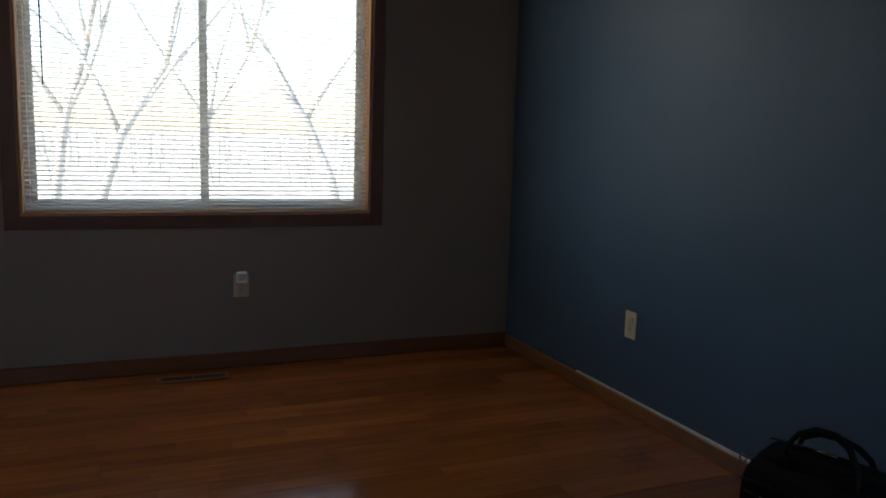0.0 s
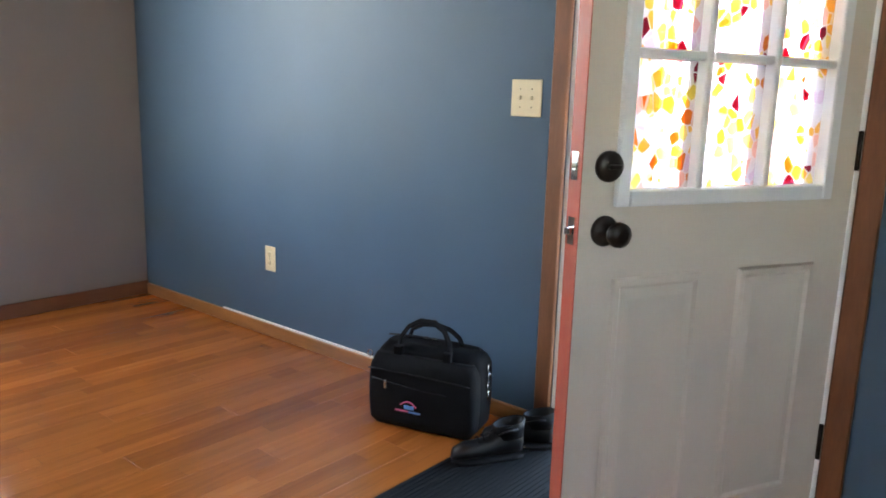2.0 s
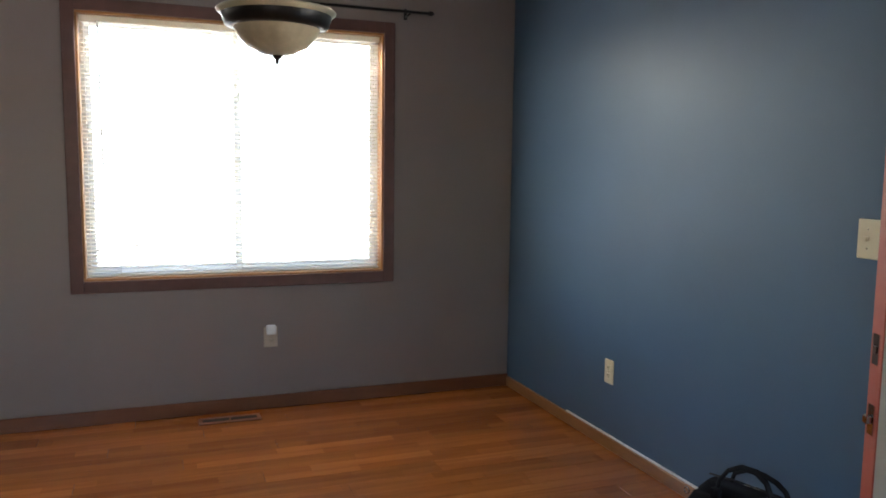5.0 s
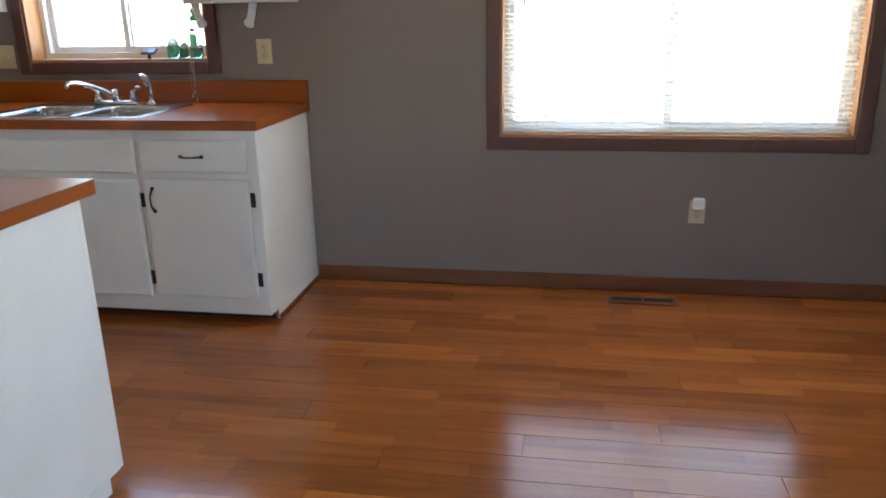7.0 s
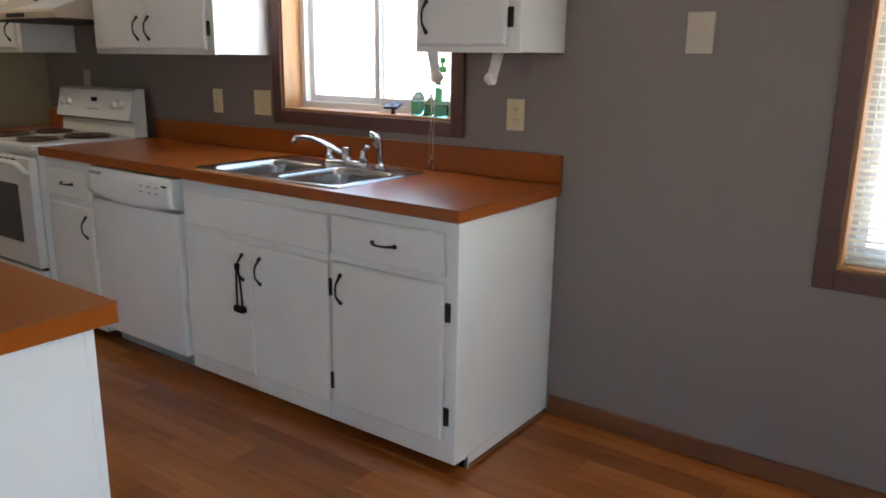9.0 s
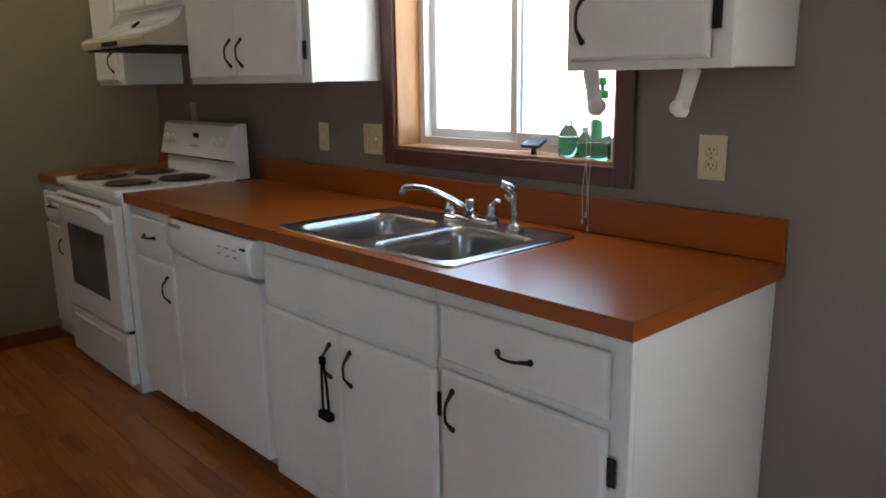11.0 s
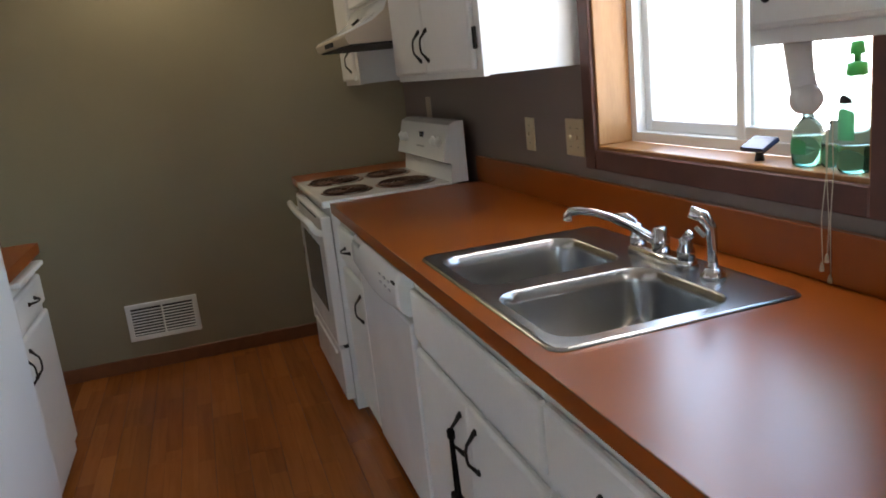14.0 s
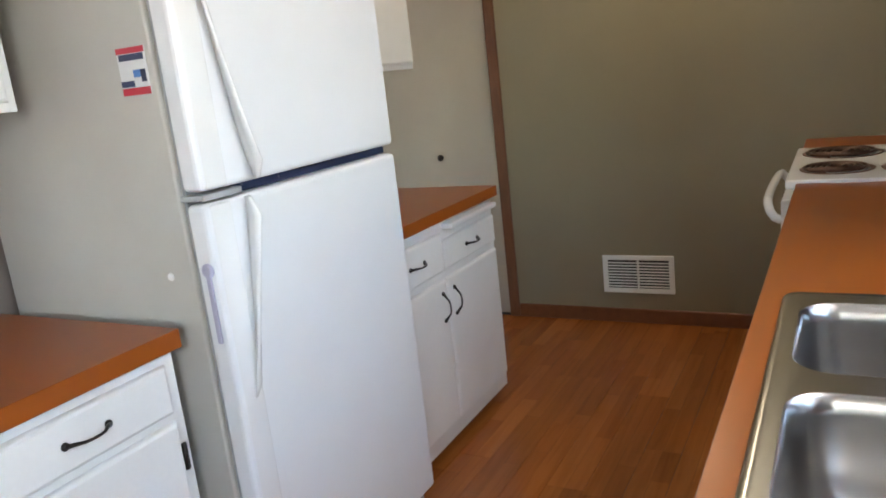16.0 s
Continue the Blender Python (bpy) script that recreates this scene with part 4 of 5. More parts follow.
pts += [(rx0 + (rx1 - rx0) * u, -0.728 - 0.01 * math.sin(math.pi * u), 0.84) for u in (0.15, 0.3, 0.5, 0.7, 0.85)]
pts += [(rx0 + rx1 - x, y, z) for x, y, z in reversed(pts[:4])]
bm = tube(bmesh.new(), pts, 0.0145, 12)
part("handle", bm, M_enamel, od, smooth=True)
for i in range(8):
    x = rx0 + 0.12 + i * 0.065
    part("vent_slot", cube(x, x + 0.045, -0.688, -0.684, 0.842, 0.849), M_dark, od)
dr = part("drawer", cube(rx0 + 0.004, rx1 - 0.004, -0.68, -0.642, 0.05, 0.285, 0.006, 2), M_enamel, rg)
part("pull_lip", cube(rx0 + 0.09, rx1 - 0.09, -0.69, -0.678, 0.238, 0.254, 0.004), M_enamel, dr)
part("door_gap", cube(rx0 + 0.006, rx1 - 0.006, -0.66, -0.642, 0.286, 0.299), M_dark, rg)
bm = bmesh.new()
loops = [[bm.verts.new((x, y, z)) for y, z in ((-0.105, 0.92), (-0.098, 1.0), (-0.135, 1.012), (-0.098, 1.165), (-0.07, 1.178), (-0.03, 1.178), (-0.03, 0.92))] for x in (rx0 + 0.004, rx1 - 0.004)]
skin(bm, loops)
for f in bm.faces:
    f.smooth = False
bg = part("backguard", bm, M_enamel, rg)
part("shadow_gap", cube(rx0 + 0.01, rx1 - 0.01, -0.112, -0.098, 1.0, 1.008), M_dark, bg)
nrm = Vector((0, -0.972, -0.235)).normalized()


def on_panel(x, u):
    return Vector((x, -0.135 + 0.037 * u, 1.012 + 0.153 * u))


for x in (rx0 + 0.07, rx0 + 0.14, rx1 - 0.16, rx1 - 0.085):
    bm = lathe(bmesh.new(), on_panel(x, 0.52), ((0.026, 0), (0.025, 0.008), (0.02, 0.011), (0.018, 0.02), (0.006, 0.022)), 20, nrm)
    kn = part("knob", bm, M_plastic, bg)
bm = bmesh.new()
c = on_panel((rx0 + rx1) / 2 + 0.01, 0.66)
box(bm, c.x - 0.028, c.x + 0.028, c.y - 0.004, c.y + 0.004, c.z - 0.012, c.z + 0.012)
part("clock_display", bm, M_navy, bg)
for i in range(4):
    c = on_panel((rx0 + rx1) / 2 - 0.045 + i * 0.03, 0.3)
    part("button", cube(c.x, c.x + 0.018, c.y - 0.004, c.y + 0.003, c.z, c.z + 0.007), M_greyplastic, bg)
for x, y, r in ((-3.06, -0.51, 0.134), (-2.695, -0.525, 0.112), (-3.06, -0.25, 0.112), (-2.69, -0.26, 0.134)):
    bm = lathe(bmesh.new(), (x, y, 0.9205), ((r, 0.004), (r + 0.003, 0.0075), (r - 0.006, 0.0068), (r - 0.02, 0.001), (0.02, -0.001)), 32)
    pan = part("drip_pan", bm, M_pan, rg, "browned metal drip pan")
    pts = []
    turns = 5
    for i in range(turns * 20):
        a = i / 20 * 2 * math.pi
        rr = 0.018 + (r - 0.026) * i / (turns * 20)
        pts.append((x + rr * math.cos(a), y + rr * math.sin(a), 0.932))
    part("coil", tube(bmesh.new(), pts, 0.0056, 6), M_coil, pan, "dark electric coil", smooth=True)
rg.location.y -= 0.03

# ---- wall cabinets and hood ----


def wall_cabinet(x0, x1, z0, z1, yw, s, depth, doors, label):
    yf = yw + s * depth
    c = thing("wall_cabinet", ((x0 + x1) / 2, yw + s * depth / 2, z0), label, "cabinet", GU)
    part("body", cube(x0, x1, yw + s * 0.002, yf - s * 0.018, z0 + 0.004, z1), M_white, c)
    part("face_frame", cube(x0, x1, yf - s * 0.018, yf, z0, z1, 0.0015), M_white, c)
    for a, b, hx, hg, zb in doors:
        d = front(c, "door", a, b, zb, z1 - 0.03, yf, s)
        if hx is not None:
            pull(d, (hx, yf + s * 0.021, zb + 0.145), (hx, yf + s * 0.021, zb + 0.045), (0, s, 0))
        if hg is not None:
            for z in (zb + 0.09, z1 - 0.12):
                hinge(d, hg, yf + s * 0.004, z, s)
    return c


wall_cabinet(-2.49, -1.545, 1.362, 2.14, 0, -1, 0.315, [(-2.465, -2.045, -2.085, None, 1.385), (-2.04, -1.585, -1.995, -1.574, 1.385)], "white double-door wall cabinet beside kitchen window")
wall_cabinet(-0.425, 0.0, 1.38, 2.14, 0, -1, 0.315, [(-0.402, -0.045, -0.365, -0.034, 1.402)], "white single-door wall cabinet with towel-holder arms")
wall_cabinet(-3.255, -2.492, 1.70, 2.14, 0, -1, 0.315, [(-3.23, -2.88, None, None, 1.72), (-2.87, -2.515, None, None, 1.72)], "short white wall cabinet above range hood")
wall_cabinet(XW + 0.004, -3.257, 1.362, 2.14, 0, -1, 0.315, [(XW + 0.02, -3.3, -3.34, None, 1.385)], "narrow white wall cabinet in the corner")
wall_cabinet(-2.643, -1.75, 1.41, 2.14, YK, 1, 0.315, [(-2.62, -2.2, -2.24, None, 1.43), (-2.19, -1.775, -2.15, None, 1.43)], "white wall cabinet beside the refrigerator")
wall_cabinet(-0.905, -0.02, 1.40, 2.14, YK, 1, 0.315, [(-0.88, -0.47, -0.51, None, 1.42), (-0.46, -0.045, -0.42, None, 1.42)], "white wall cabinet above the peninsula counter")

hood = thing("range_hood", (-2.872, -0.26, 1.53), "almond under-cabinet range hood with sloping front", "range hood")
bm = bmesh.new()
prof = ((-0.005, 1.53), (-0.505, 1.53), (-0.515, 1.56), (-0.505, 1.572), (-0.40, 1.612), (-0.345, 1.65), (-0.32, 1.70), (-0.005, 1.70))
loops = [[bm.verts.new((x, y, z)) for y, z in prof] for x in (rx0, rx1)]
skin(bm, loops)
for f in bm.faces:
    f.smooth = False
part("canopy", bm, M_almond, hood)
part("front_plate", cube(rx0 + 0.28, rx0 + 0.46, -0.519, -0.512, 1.537, 1.556, 0.001), M_dark, hood, "dark switch strip")
bm = bmesh.new()
loops = [[bm.verts.new((x, y, z)) for y, z in ((-0.503, 1.5735), (-0.40, 1.6135), (-0.346, 1.6515), (-0.322, 1.70), (-0.322, 1.703), (-0.349, 1.653), (-0.402, 1.6165), (-0.504, 1.576))] for x in (rx0 + 0.004, rx1 - 0.004)]
skin(bm, loops)
top = part("sloping_front", bm, M_enamel, hood)


def on_slope(x0, x1, u0, u1, lift):
    """A thin plate on the sloping front, u from its lower to its upper end."""
    p, q = Vector((0, -0.4, 1.6165)), Vector((0, -0.349, 1.653))
    n = Vector((0, -(q.z - p.z), q.y - p.y)).normalized()
    bm = bmesh.new()
    loops = [[bm.verts.new((x, *(p.lerp(q, u) + n * h).yz)) for x, u in ((x0, u0), (x1, u0), (x1, u1), (x0, u1))] for h in (-0.001, lift)]
    skin(bm, loops)
    for f in bm.faces:
        f.smooth = False
    return bm


part("vent_plate", on_slope(-2.84, -2.63, 0.06, 0.92, 0.0012), M_greyplastic, top, "grey vent screen")
for i in range(8):
    part("vent_slot", on_slope(-2.83, -2.64, 0.12 + i * 0.1, 0.165 + i * 0.1, 0.003), M_plastic, top)
part("knob", on_slope(-2.905, -2.88, 0.15, 0.75, 0.012), M_black, top, "black slide switch")
part("underside", cube(rx0 + 0.02, rx1 - 0.02, -0.49, -0.02, 1.522, 1.53), M_dark, hood, "dark filter underside")

# towel-holder arms below the wall cabinet
holder = thing("paper_towel_holder", (-0.26, -0.25, 1.27), "white plastic paper towel holder under cabinet", "towel holder")
for x, s in ((-0.4, 1), (-0.122, -1)):
    bm = bmesh.new()
    pts = [(x, -0.25, 1.381), (x + s * 0.01, -0.252, 1.335), (x + s * 0.022, -0.254, 1.295)]
    tube(bm, pts, (0.02, 0.018, 0.019), 12, 0.6)
    arm = part("arm", bm, M_plastic, holder, smooth=True)
    part("hub", lathe(bmesh.new(), (x + s * 0.012, -0.254, 1.295), ((0.022, 0), (0.022, 0.02), (0.015, 0.026), (0.013, 0.032), (0.004, 0.033)), 18, (s, 0, 0)), M_plastic, arm)

# ---- refrigerator ----
fr = thing("refrigerator", (-1.34, -2.05, 0), "white top-freezer refrigerator with sides greyed for shade", "refrigerator")
fx0, fx1 = -1.738, -0.975
# sides take the greyed enamel, so their shade is painted in
part("cabinet", cube(fx0, fx1, YK + 0.02, -1.752, 0.03, 1.70, 0.006, 2), M_grey, fr, "textured side panels, grey-beige for shade")
part("gasket", cube(fx0 + 0.012, fx1 - 0.012, -1.752, -1.744, 0.1, 1.69), M_greyplastic, fr)
lower = part("fridge_door", cube(fx0 + 0.002, fx1 - 0.002, -1.744, -1.685, 0.1, 1.172, 0.014, 3), M_textured, fr)
upper = part("freezer_door", cube(fx0 + 0.002, fx1 - 0.002, -1.744, -1.685, 1.197, 1.70, 0.014, 3), M_textured, fr)
part("kick_grille", cube(fx0 + 0.01, fx1 - 0.01, -1.75, -1.73, 0.02, 0.095), M_greyplastic, fr)


def blade(z0, z1, hx, sweep, power):
    """A tapering fin handle: deepest at z0 beside the door split, running out at z1."""
    bm = bmesh.new()
    loops = []
    for k in range(13):
        u = k / 12
        d, z = 0.004 + 0.054 * (1 - u) ** 0.8 * min(1, 0.45 + u * 8), z0 + (z1 - z0) * u
        sh = sweep * u ** power
        loops.append([bm.verts.new((hx + sh + a, -1.689 + b * d, z)) for a, b in
                      ((-0.026, 0), (-0.012, 0.62), (0.0, 1.0), (0.007, 1.03), (0.009, 0.95), (0.003, 0.6), (-0.006, 0.25), (-0.008, 0))])
    skin(bm, loops)
    return bm


for d, z0, z1, p0, p1, hx, sweep, power in ((upper, 1.203, 1.69, 1.2, 1.695, -1.128, 0.085, 0.75), (lower, 1.167, 0.72, 0.11, 1.168, -1.09, 0.06, 1.0)):
    part("handle", blade(z0, z1, hx, sweep, power), M_enamel, d, smooth=True)
    part("handle_backplate", cube(fx1 - 0.078, fx1 - 0.012, -1.70, -1.684, p0, p1, 0.007, 3), M_enamel, d, smooth=True)
part("centre_hinge", cube(fx1 - 0.12, fx1 - 0.004, -1.755, -1.688, 1.178, 1.191, 0.002), M_greyplastic, fr)
part("split_strip", cube(fx0 + 0.006, fx1 - 0.12, -1.752, -1.72, 1.174, 1.195), M_navy, fr)
part("badge", cube(fx0 + 0.05, fx0 + 0.08, -1.692, -1.6885, 1.58, 1.62, 0.001), M_greyplastic, upper)
part("leveling_plug", lathe(bmesh.new(), (fx1, -1.82, 1.016), ((0.009, 0), (0.008, 0.003), (0.003, 0.005)), 12, (1, 0, 0)), M_plastic, fr)
opener = thing("bottle_opener", (fx1, -1.708, 0.87), "pale lilac magnetic bottle opener on refrigerator door edge", "bottle opener")
part("shaft", cube(fx1 - 0.002, fx1 + 0.004, -1.715, -1.701, 0.87, 1.03, 0.002), M_lilac, opener)
part("head", lathe(bmesh.new(), (fx1 - 0.002, -1.708, 1.032), ((0.016, 0), (0.016, 0.005), (0.01, 0.007)), 18, (1, 0, 0)), M_lilac, opener)
card = thing("fridge_magnet", (fx1 + 0.002, -1.807, 1.40), "printed card magnet with red and dark bands", "magnet")
part("card", cube(fx1 + 0.0005, fx1 + 0.0025, -1.850, -1.769, 1.405, 1.50), M_paper, card)
for y0, y1, z0, z1, mm, nm in ((-1.850, -1.769, 1.488, 1.50, M_cardred, "band"), (-1.845, -1.774, 1.474, 1.487, M_cardblue, "band"), (-1.850, -1.769, 1.405, 1.42, M_cardred, "band"),
                               (-1.850, -1.812, 1.422, 1.434, M_cardblue, "picture"), (-1.789, -1.775, 1.43, 1.455, M_cardblue, "picture"), (-1.81, -1.79, 1.44, 1.455, M_thread, "picture")):
    part(nm, cube(fx1 + 0.0025, fx1 + 0.0032, y0, y1, z0, z1), mm, card)

# ---- wall plates ----


def plate(x, y, z, face, w, h, kind, label, category, tone=None):
    """A wall plate centred at x, y, z; face is the way it looks: (0,-1) or (-1,0) or (1,0)."""
    tone = tone or M_ivory
    t = thing(category.replace(" ", "_"), (x, y, z - h / 2), label, category)
    fx, fy = face

    def slab(u0, u1, d0, d1, z0, z1, bev=0.0):
        if fy:
            return cube(x + u0, x + u1, y + fy * d0, y + fy * d1, z + z0, z + z1, bev)
        return cube(x + fx * d0, x + fx * d1, y + u0, y + u1, z + z0, z + z1, bev)

    part("cover", slab(-w / 2, w / 2, 0, 0.006, -h / 2, h / 2, 0.0025), tone, t)
    if kind == "outlet":
        for zc in (-0.02, 0.02):
            r = part("receptacle", slab(-0.016, 0.016, 0.006, 0.008, zc - 0.014, zc + 0.014, 0.003), tone, t)
            for u in (-0.006, 0.006):
                part("slot", slab(u - 0.0012, u + 0.0012, 0.008, 0.0086, zc - 0.002, zc + 0.007), M_dark, r)
            part("slot", slab(-0.002, 0.002, 0.008, 0.0086, zc - 0.009, zc - 0.005), M_dark, r)
        part("screw", slab(-0.002, 0.002, 0.006, 0.0072, -0.002, 0.002), M_steel, t)
    elif kind:
        for u in ((-0.023, 0.023) if kind == "two" else (0,)):
            part("toggle", slab(u - 0.005, u + 0.005, 0.006, 0.016, -0.006, 0.008, 0.002), tone, t)
            for zc in (-0.03, 0.03):
                part("screw", slab(u - 0.002, u + 0.002, 0.006, 0.0072, zc - 0.002, zc + 0.002), M_steel, t)
    return t


plate(-0.19, 0, 1.158, (0, -1), 0.078, 0.118, "outlet", "ivory duplex outlet above counter end", "wall outlet")
plate(-1.945, 0, 1.138, (0, -1), 0.072, 0.118, "one", "ivory single switch above the counter", "light switch")
plate(-1.607, 0, 1.143, (0, -1), 0.118, 0.118, "two", "ivory double switch beside kitchen window", "light switch")
plate(0.477, 0, 1.45, (0, -1), 0.088, 0.128, "", "blank pale wall plate on taupe wall", "wall plate", M_almond)
plate(-3.16, 0, 1.21, (0, -1), 0.072, 0.115, "", "pale wall plate behind range", "wall plate", M_almond)
plate(XE, -1.138, 0.38, (-1, 0), 0.074, 0.118, "outlet", "ivory outlet on blue wall", "wall outlet")
plate(XE, -2.531, 1.152, (-1, 0), 0.12, 0.122, "two", "ivory double switch on blue wall", "light switch")
po = plate(1.888, 0, 0.405, (0, -1), 0.074, 0.112, "outlet", "beige outlet with white plug-in night light below window", "wall outlet", M_almond)
bm = cube(1.862, 1.915, -0.042, -0.0087, 0.424, 0.476, 0.008, 2)
solid("night_light", bm, M_plastic, "white plug-in night light in outlet", "night light")

# ---- return grille on the west wall, floor register ----
gr = thing("wall_grille", (XW, -1.49, 0.165), "white louvred return-air grille on end wall", "vent grille")
g0, g1, gz_0, gz_1 = -1.65, -1.285, 0.162, 0.362
part("backing", cube(XW + 0.001, XW + 0.004, g0 + 0.02, g1 - 0.02, gz_0 + 0.02, gz_1 - 0.02), M_dark, gr)
bm = bmesh.new()
for y0, y1, z0, z1 in ((g0, g1, gz_0, gz_0 + 0.024), (g0, g1, gz_1 - 0.024, gz_1), (g0, g0 + 0.026, gz_0 + 0.024, gz_1 - 0.024), (g1 - 0.026, g1, gz_0 + 0.024, gz_1 - 0.024), (-1.4725, -1.4625, gz_0 + 0.024, gz_1 - 0.024)):
    box(bm, XW, XW + 0.012, y0, y1, z0, z1, 0.002)
part("frame", bm, M_plastic, gr)
for i in range(9):
    z = gz_0 + 0.032 + i * 0.0158
    bm = bmesh.new()
    vs = [bm.verts.new(c) for c in ((XW + 0.011, g0 + 0.026, z), (XW + 0.011, g1 - 0.026, z), (XW + 0.005, g1 - 0.026, z + 0.0055), (XW + 0.005, g0 + 0.026, z + 0.0055),
                                    (XW + 0.009, g0 + 0.026, z - 0.001), (XW + 0.009, g1 - 0.026, z - 0.001), (XW + 0.003, g1 - 0.026, z + 0.0045), (XW + 0.003, g0 + 0.026, z + 0.0045))]
    for q in ((0, 1, 2, 3), (7, 6, 5, 4), (0, 4, 5, 1), (3, 2, 6, 7)):
        bm.faces.new([vs[k] for k in q])
    part("slat", bm, M_plastic, gr)
rgst = thing("floor_register", (1.65, -0.145, 0.004), "dark slotted metal floor register in wood floor", "floor vent")
part("frame", cube(1.49, 1.81, -0.195, -0.095, 0.0025, 0.0065, 0.001), M_base, rgst)
for x0, x1 in ((1.51, 1.645), (1.655, 1.79)):
    part("slot", cube(x0, x1, -0.165, -0.125, 0.0065, 0.0072), M_dark, rgst)

# ---- things on the kitchen sill ----
zs = KW[2] + 0.012


def bottle(x, y, prof, label, mats):
    t = thing("soap_bottle", (x, y, zs), label, "bottle", "bottles on the window sill")
    part("bottle", lathe(bmesh.new(), (x, y, zs), prof, 24), mats[0], t, smooth=True)
    return t


def wrap(x, y, z0, z1, r, a0, a1, m, parent, label):
    """A label bent round the front of a bottle."""
    bm = bmesh.new()
    k = 10
    lo = [bm.verts.new((x + r * math.cos(a0 + (a1 - a0) * i / k), y + r * math.sin(a0 + (a1 - a0) * i / k), zs + z0)) for i in range(k + 1)]
    hi = [bm.verts.new((v.co.x, v.co.y, zs + z1 + 0.008 * math.sin(math.pi * i / k))) for i, v in enumerate(lo)]
    for i in range(k):
        bm.faces.new((lo[i], lo[i + 1], hi[i + 1], hi[i]))
    part("label", bm, m, parent, label)


b1 = bottle(-0.69, 0.045, ((0.026, 0), (0.031, 0.006), (0.032, 0.04), (0.031, 0.062), (0.026, 0.08), (0.016, 0.092), (0.011, 0.096), (0.011, 0.112)), "squat clear bottle of pale green soap", (M_bottle,))
wrap(-0.69, 0.045, 0.026, 0.05, 0.0327, -2.3, -0.9, M_greenfilm, b1, "green printed label")
part("liquid", lathe(bmesh.new(), (-0.69, 0.045, zs), ((0.023, 0.003), (0.029, 0.008), (0.0305, 0.04), (0.0295, 0.06), (0.001, 0.0602)), 20), M_soap, b1, "pale green soap", smooth=True)
BX, BY = -0.562, 0.035
b2 = bottle(BX, BY, ((0.027, 0), (0.031, 0.006), (0.031, 0.05), (0.028, 0.085), (0.029, 0.13), (0.026, 0.148), (0.017, 0.165), (0.012, 0.172), (0.012, 0.182)), "tall clear dish-soap bottle with green pump cap", (M_bottle,))
wrap(BX, BY, 0.062, 0.112, 0.0305, -2.3, -0.9, M_greenfilm, b2, "green printed label")
wrap(BX, BY, 0.13, 0.137, 0.0295, -2.1, -1.1, M_dark, b2, "dark lettering bar")
part("liquid", lathe(bmesh.new(), (BX, BY, zs), ((0.024, 0.003), (0.0292, 0.008), (0.0292, 0.05), (0.001, 0.0502)), 20), M_soap, b2, "blue-green soap", smooth=True)
part("cap", lathe(bmesh.new(), (BX, BY, zs), ((0.013, 0.178), (0.0185, 0.18), (0.0175, 0.2), (0.008, 0.204)), 16), M_cap, b2, "bright green cap")
part("pump_head", lathe(bmesh.new(), (BX, BY, zs), ((0.006, 0.203), (0.006, 0.216), (0.013, 0.217), (0.011, 0.238), (0.004, 0.24)), 16), M_cap, b2, "bright green pump head")
b3 = bottle(-0.638, 0.06, ((0.02, 0), (0.023, 0.006), (0.023, 0.05), (0.018, 0.065), (0.009, 0.075), (0.009, 0.09)), "small clear bottle with blue-green soap", (M_bottle,))
part("liquid", lathe(bmesh.new(), (-0.638, 0.06, zs), ((0.018, 0.003), (0.0215, 0.008), (0.0215, 0.045), (0.001, 0.0452)), 20), M_soap, b3, "blue-green soap", smooth=True)
sol = thing("solar_gadget", (-0.82, 0.04, zs), "small navy solar panel gadget on window sill", "gadget")
bm = cube(-0.858, -0.782, 0.01, 0.06, zs + 0.03, zs + 0.042, 0.003)
bmesh.ops.rotate(bm, verts=bm.verts, cent=(-0.82, 0.035, zs + 0.036), matrix=Matrix.Rotation(radians(28), 3, "X"))
part("panel", bm, M_navy, sol)
part("foot", tube(bmesh.new(), ((-0.82, 0.035, zs), (-0.82, 0.035, zs + 0.03)), (0.011, 0.006), 10), M_black, sol)
cords = thing("blind_cord", (-0.6, -0.024, 0.93), "beige blind pull cords hanging over window casing", "blind cord")
for dx, zb, sway in ((0, 0.955, 0.006), (0.012, 0.975, -0.005), (0.02, 0.935, 0.003)):
    x = -0.578 + dx
    part("cord", tube(bmesh.new(), ((x - dx * 0.5, 0.01, 2.03), (x - dx * 0.4, -0.0195, 1.3), (x + sway, -0.0235, 1.13), (x - sway * 0.6, -0.0245, 1.04), (x + 0.002, -0.0255, zb)), 0.0011, 5), M_cord, cords)
    part("tassel", lathe(bmesh.new(), (x + 0.002, -0.0275, zb - 0.016), ((0.0045, 0), (0.004, 0.01), (0.0015, 0.018)), 8), M_cord, cords)

# ---- ceiling light over the dining place ----
LX, LY, LZ = 1.64, -2.0, 1.635
lamp = thing("ceiling_light", (LX, LY, LZ), "bronze pendant light with alabaster glass bowl", "ceiling light")
part("bowl", lathe(bmesh.new(), (LX, LY, LZ), ((0.012, 0.024), (0.045, 0.03), (0.085, 0.05), (0.112, 0.08), (0.126, 0.112), (0.16, 0.138), (0.166, 0.144), (0.162, 0.148), (0.124, 0.12), (0.08, 0.058), (0.02, 0.034)), 36), M_frost, lamp, "alabaster glass bowl with flared rim", smooth=True)
part("rim_band", lathe(bmesh.new(), (LX, LY, LZ), ((0.125, 0.098), (0.143, 0.104), (0.153, 0.132), (0.15, 0.15), (0.1, 0.158)), 36), M_black, lamp, "dark bronze band", smooth=True)
part("finial", lathe(bmesh.new(), (LX, LY, LZ), ((0.002, 0), (0.006, 0.006), (0.005, 0.012), (0.014, 0.022), (0.02, 0.03), (0.01, 0.034)), 16), M_black, lamp, smooth=True)
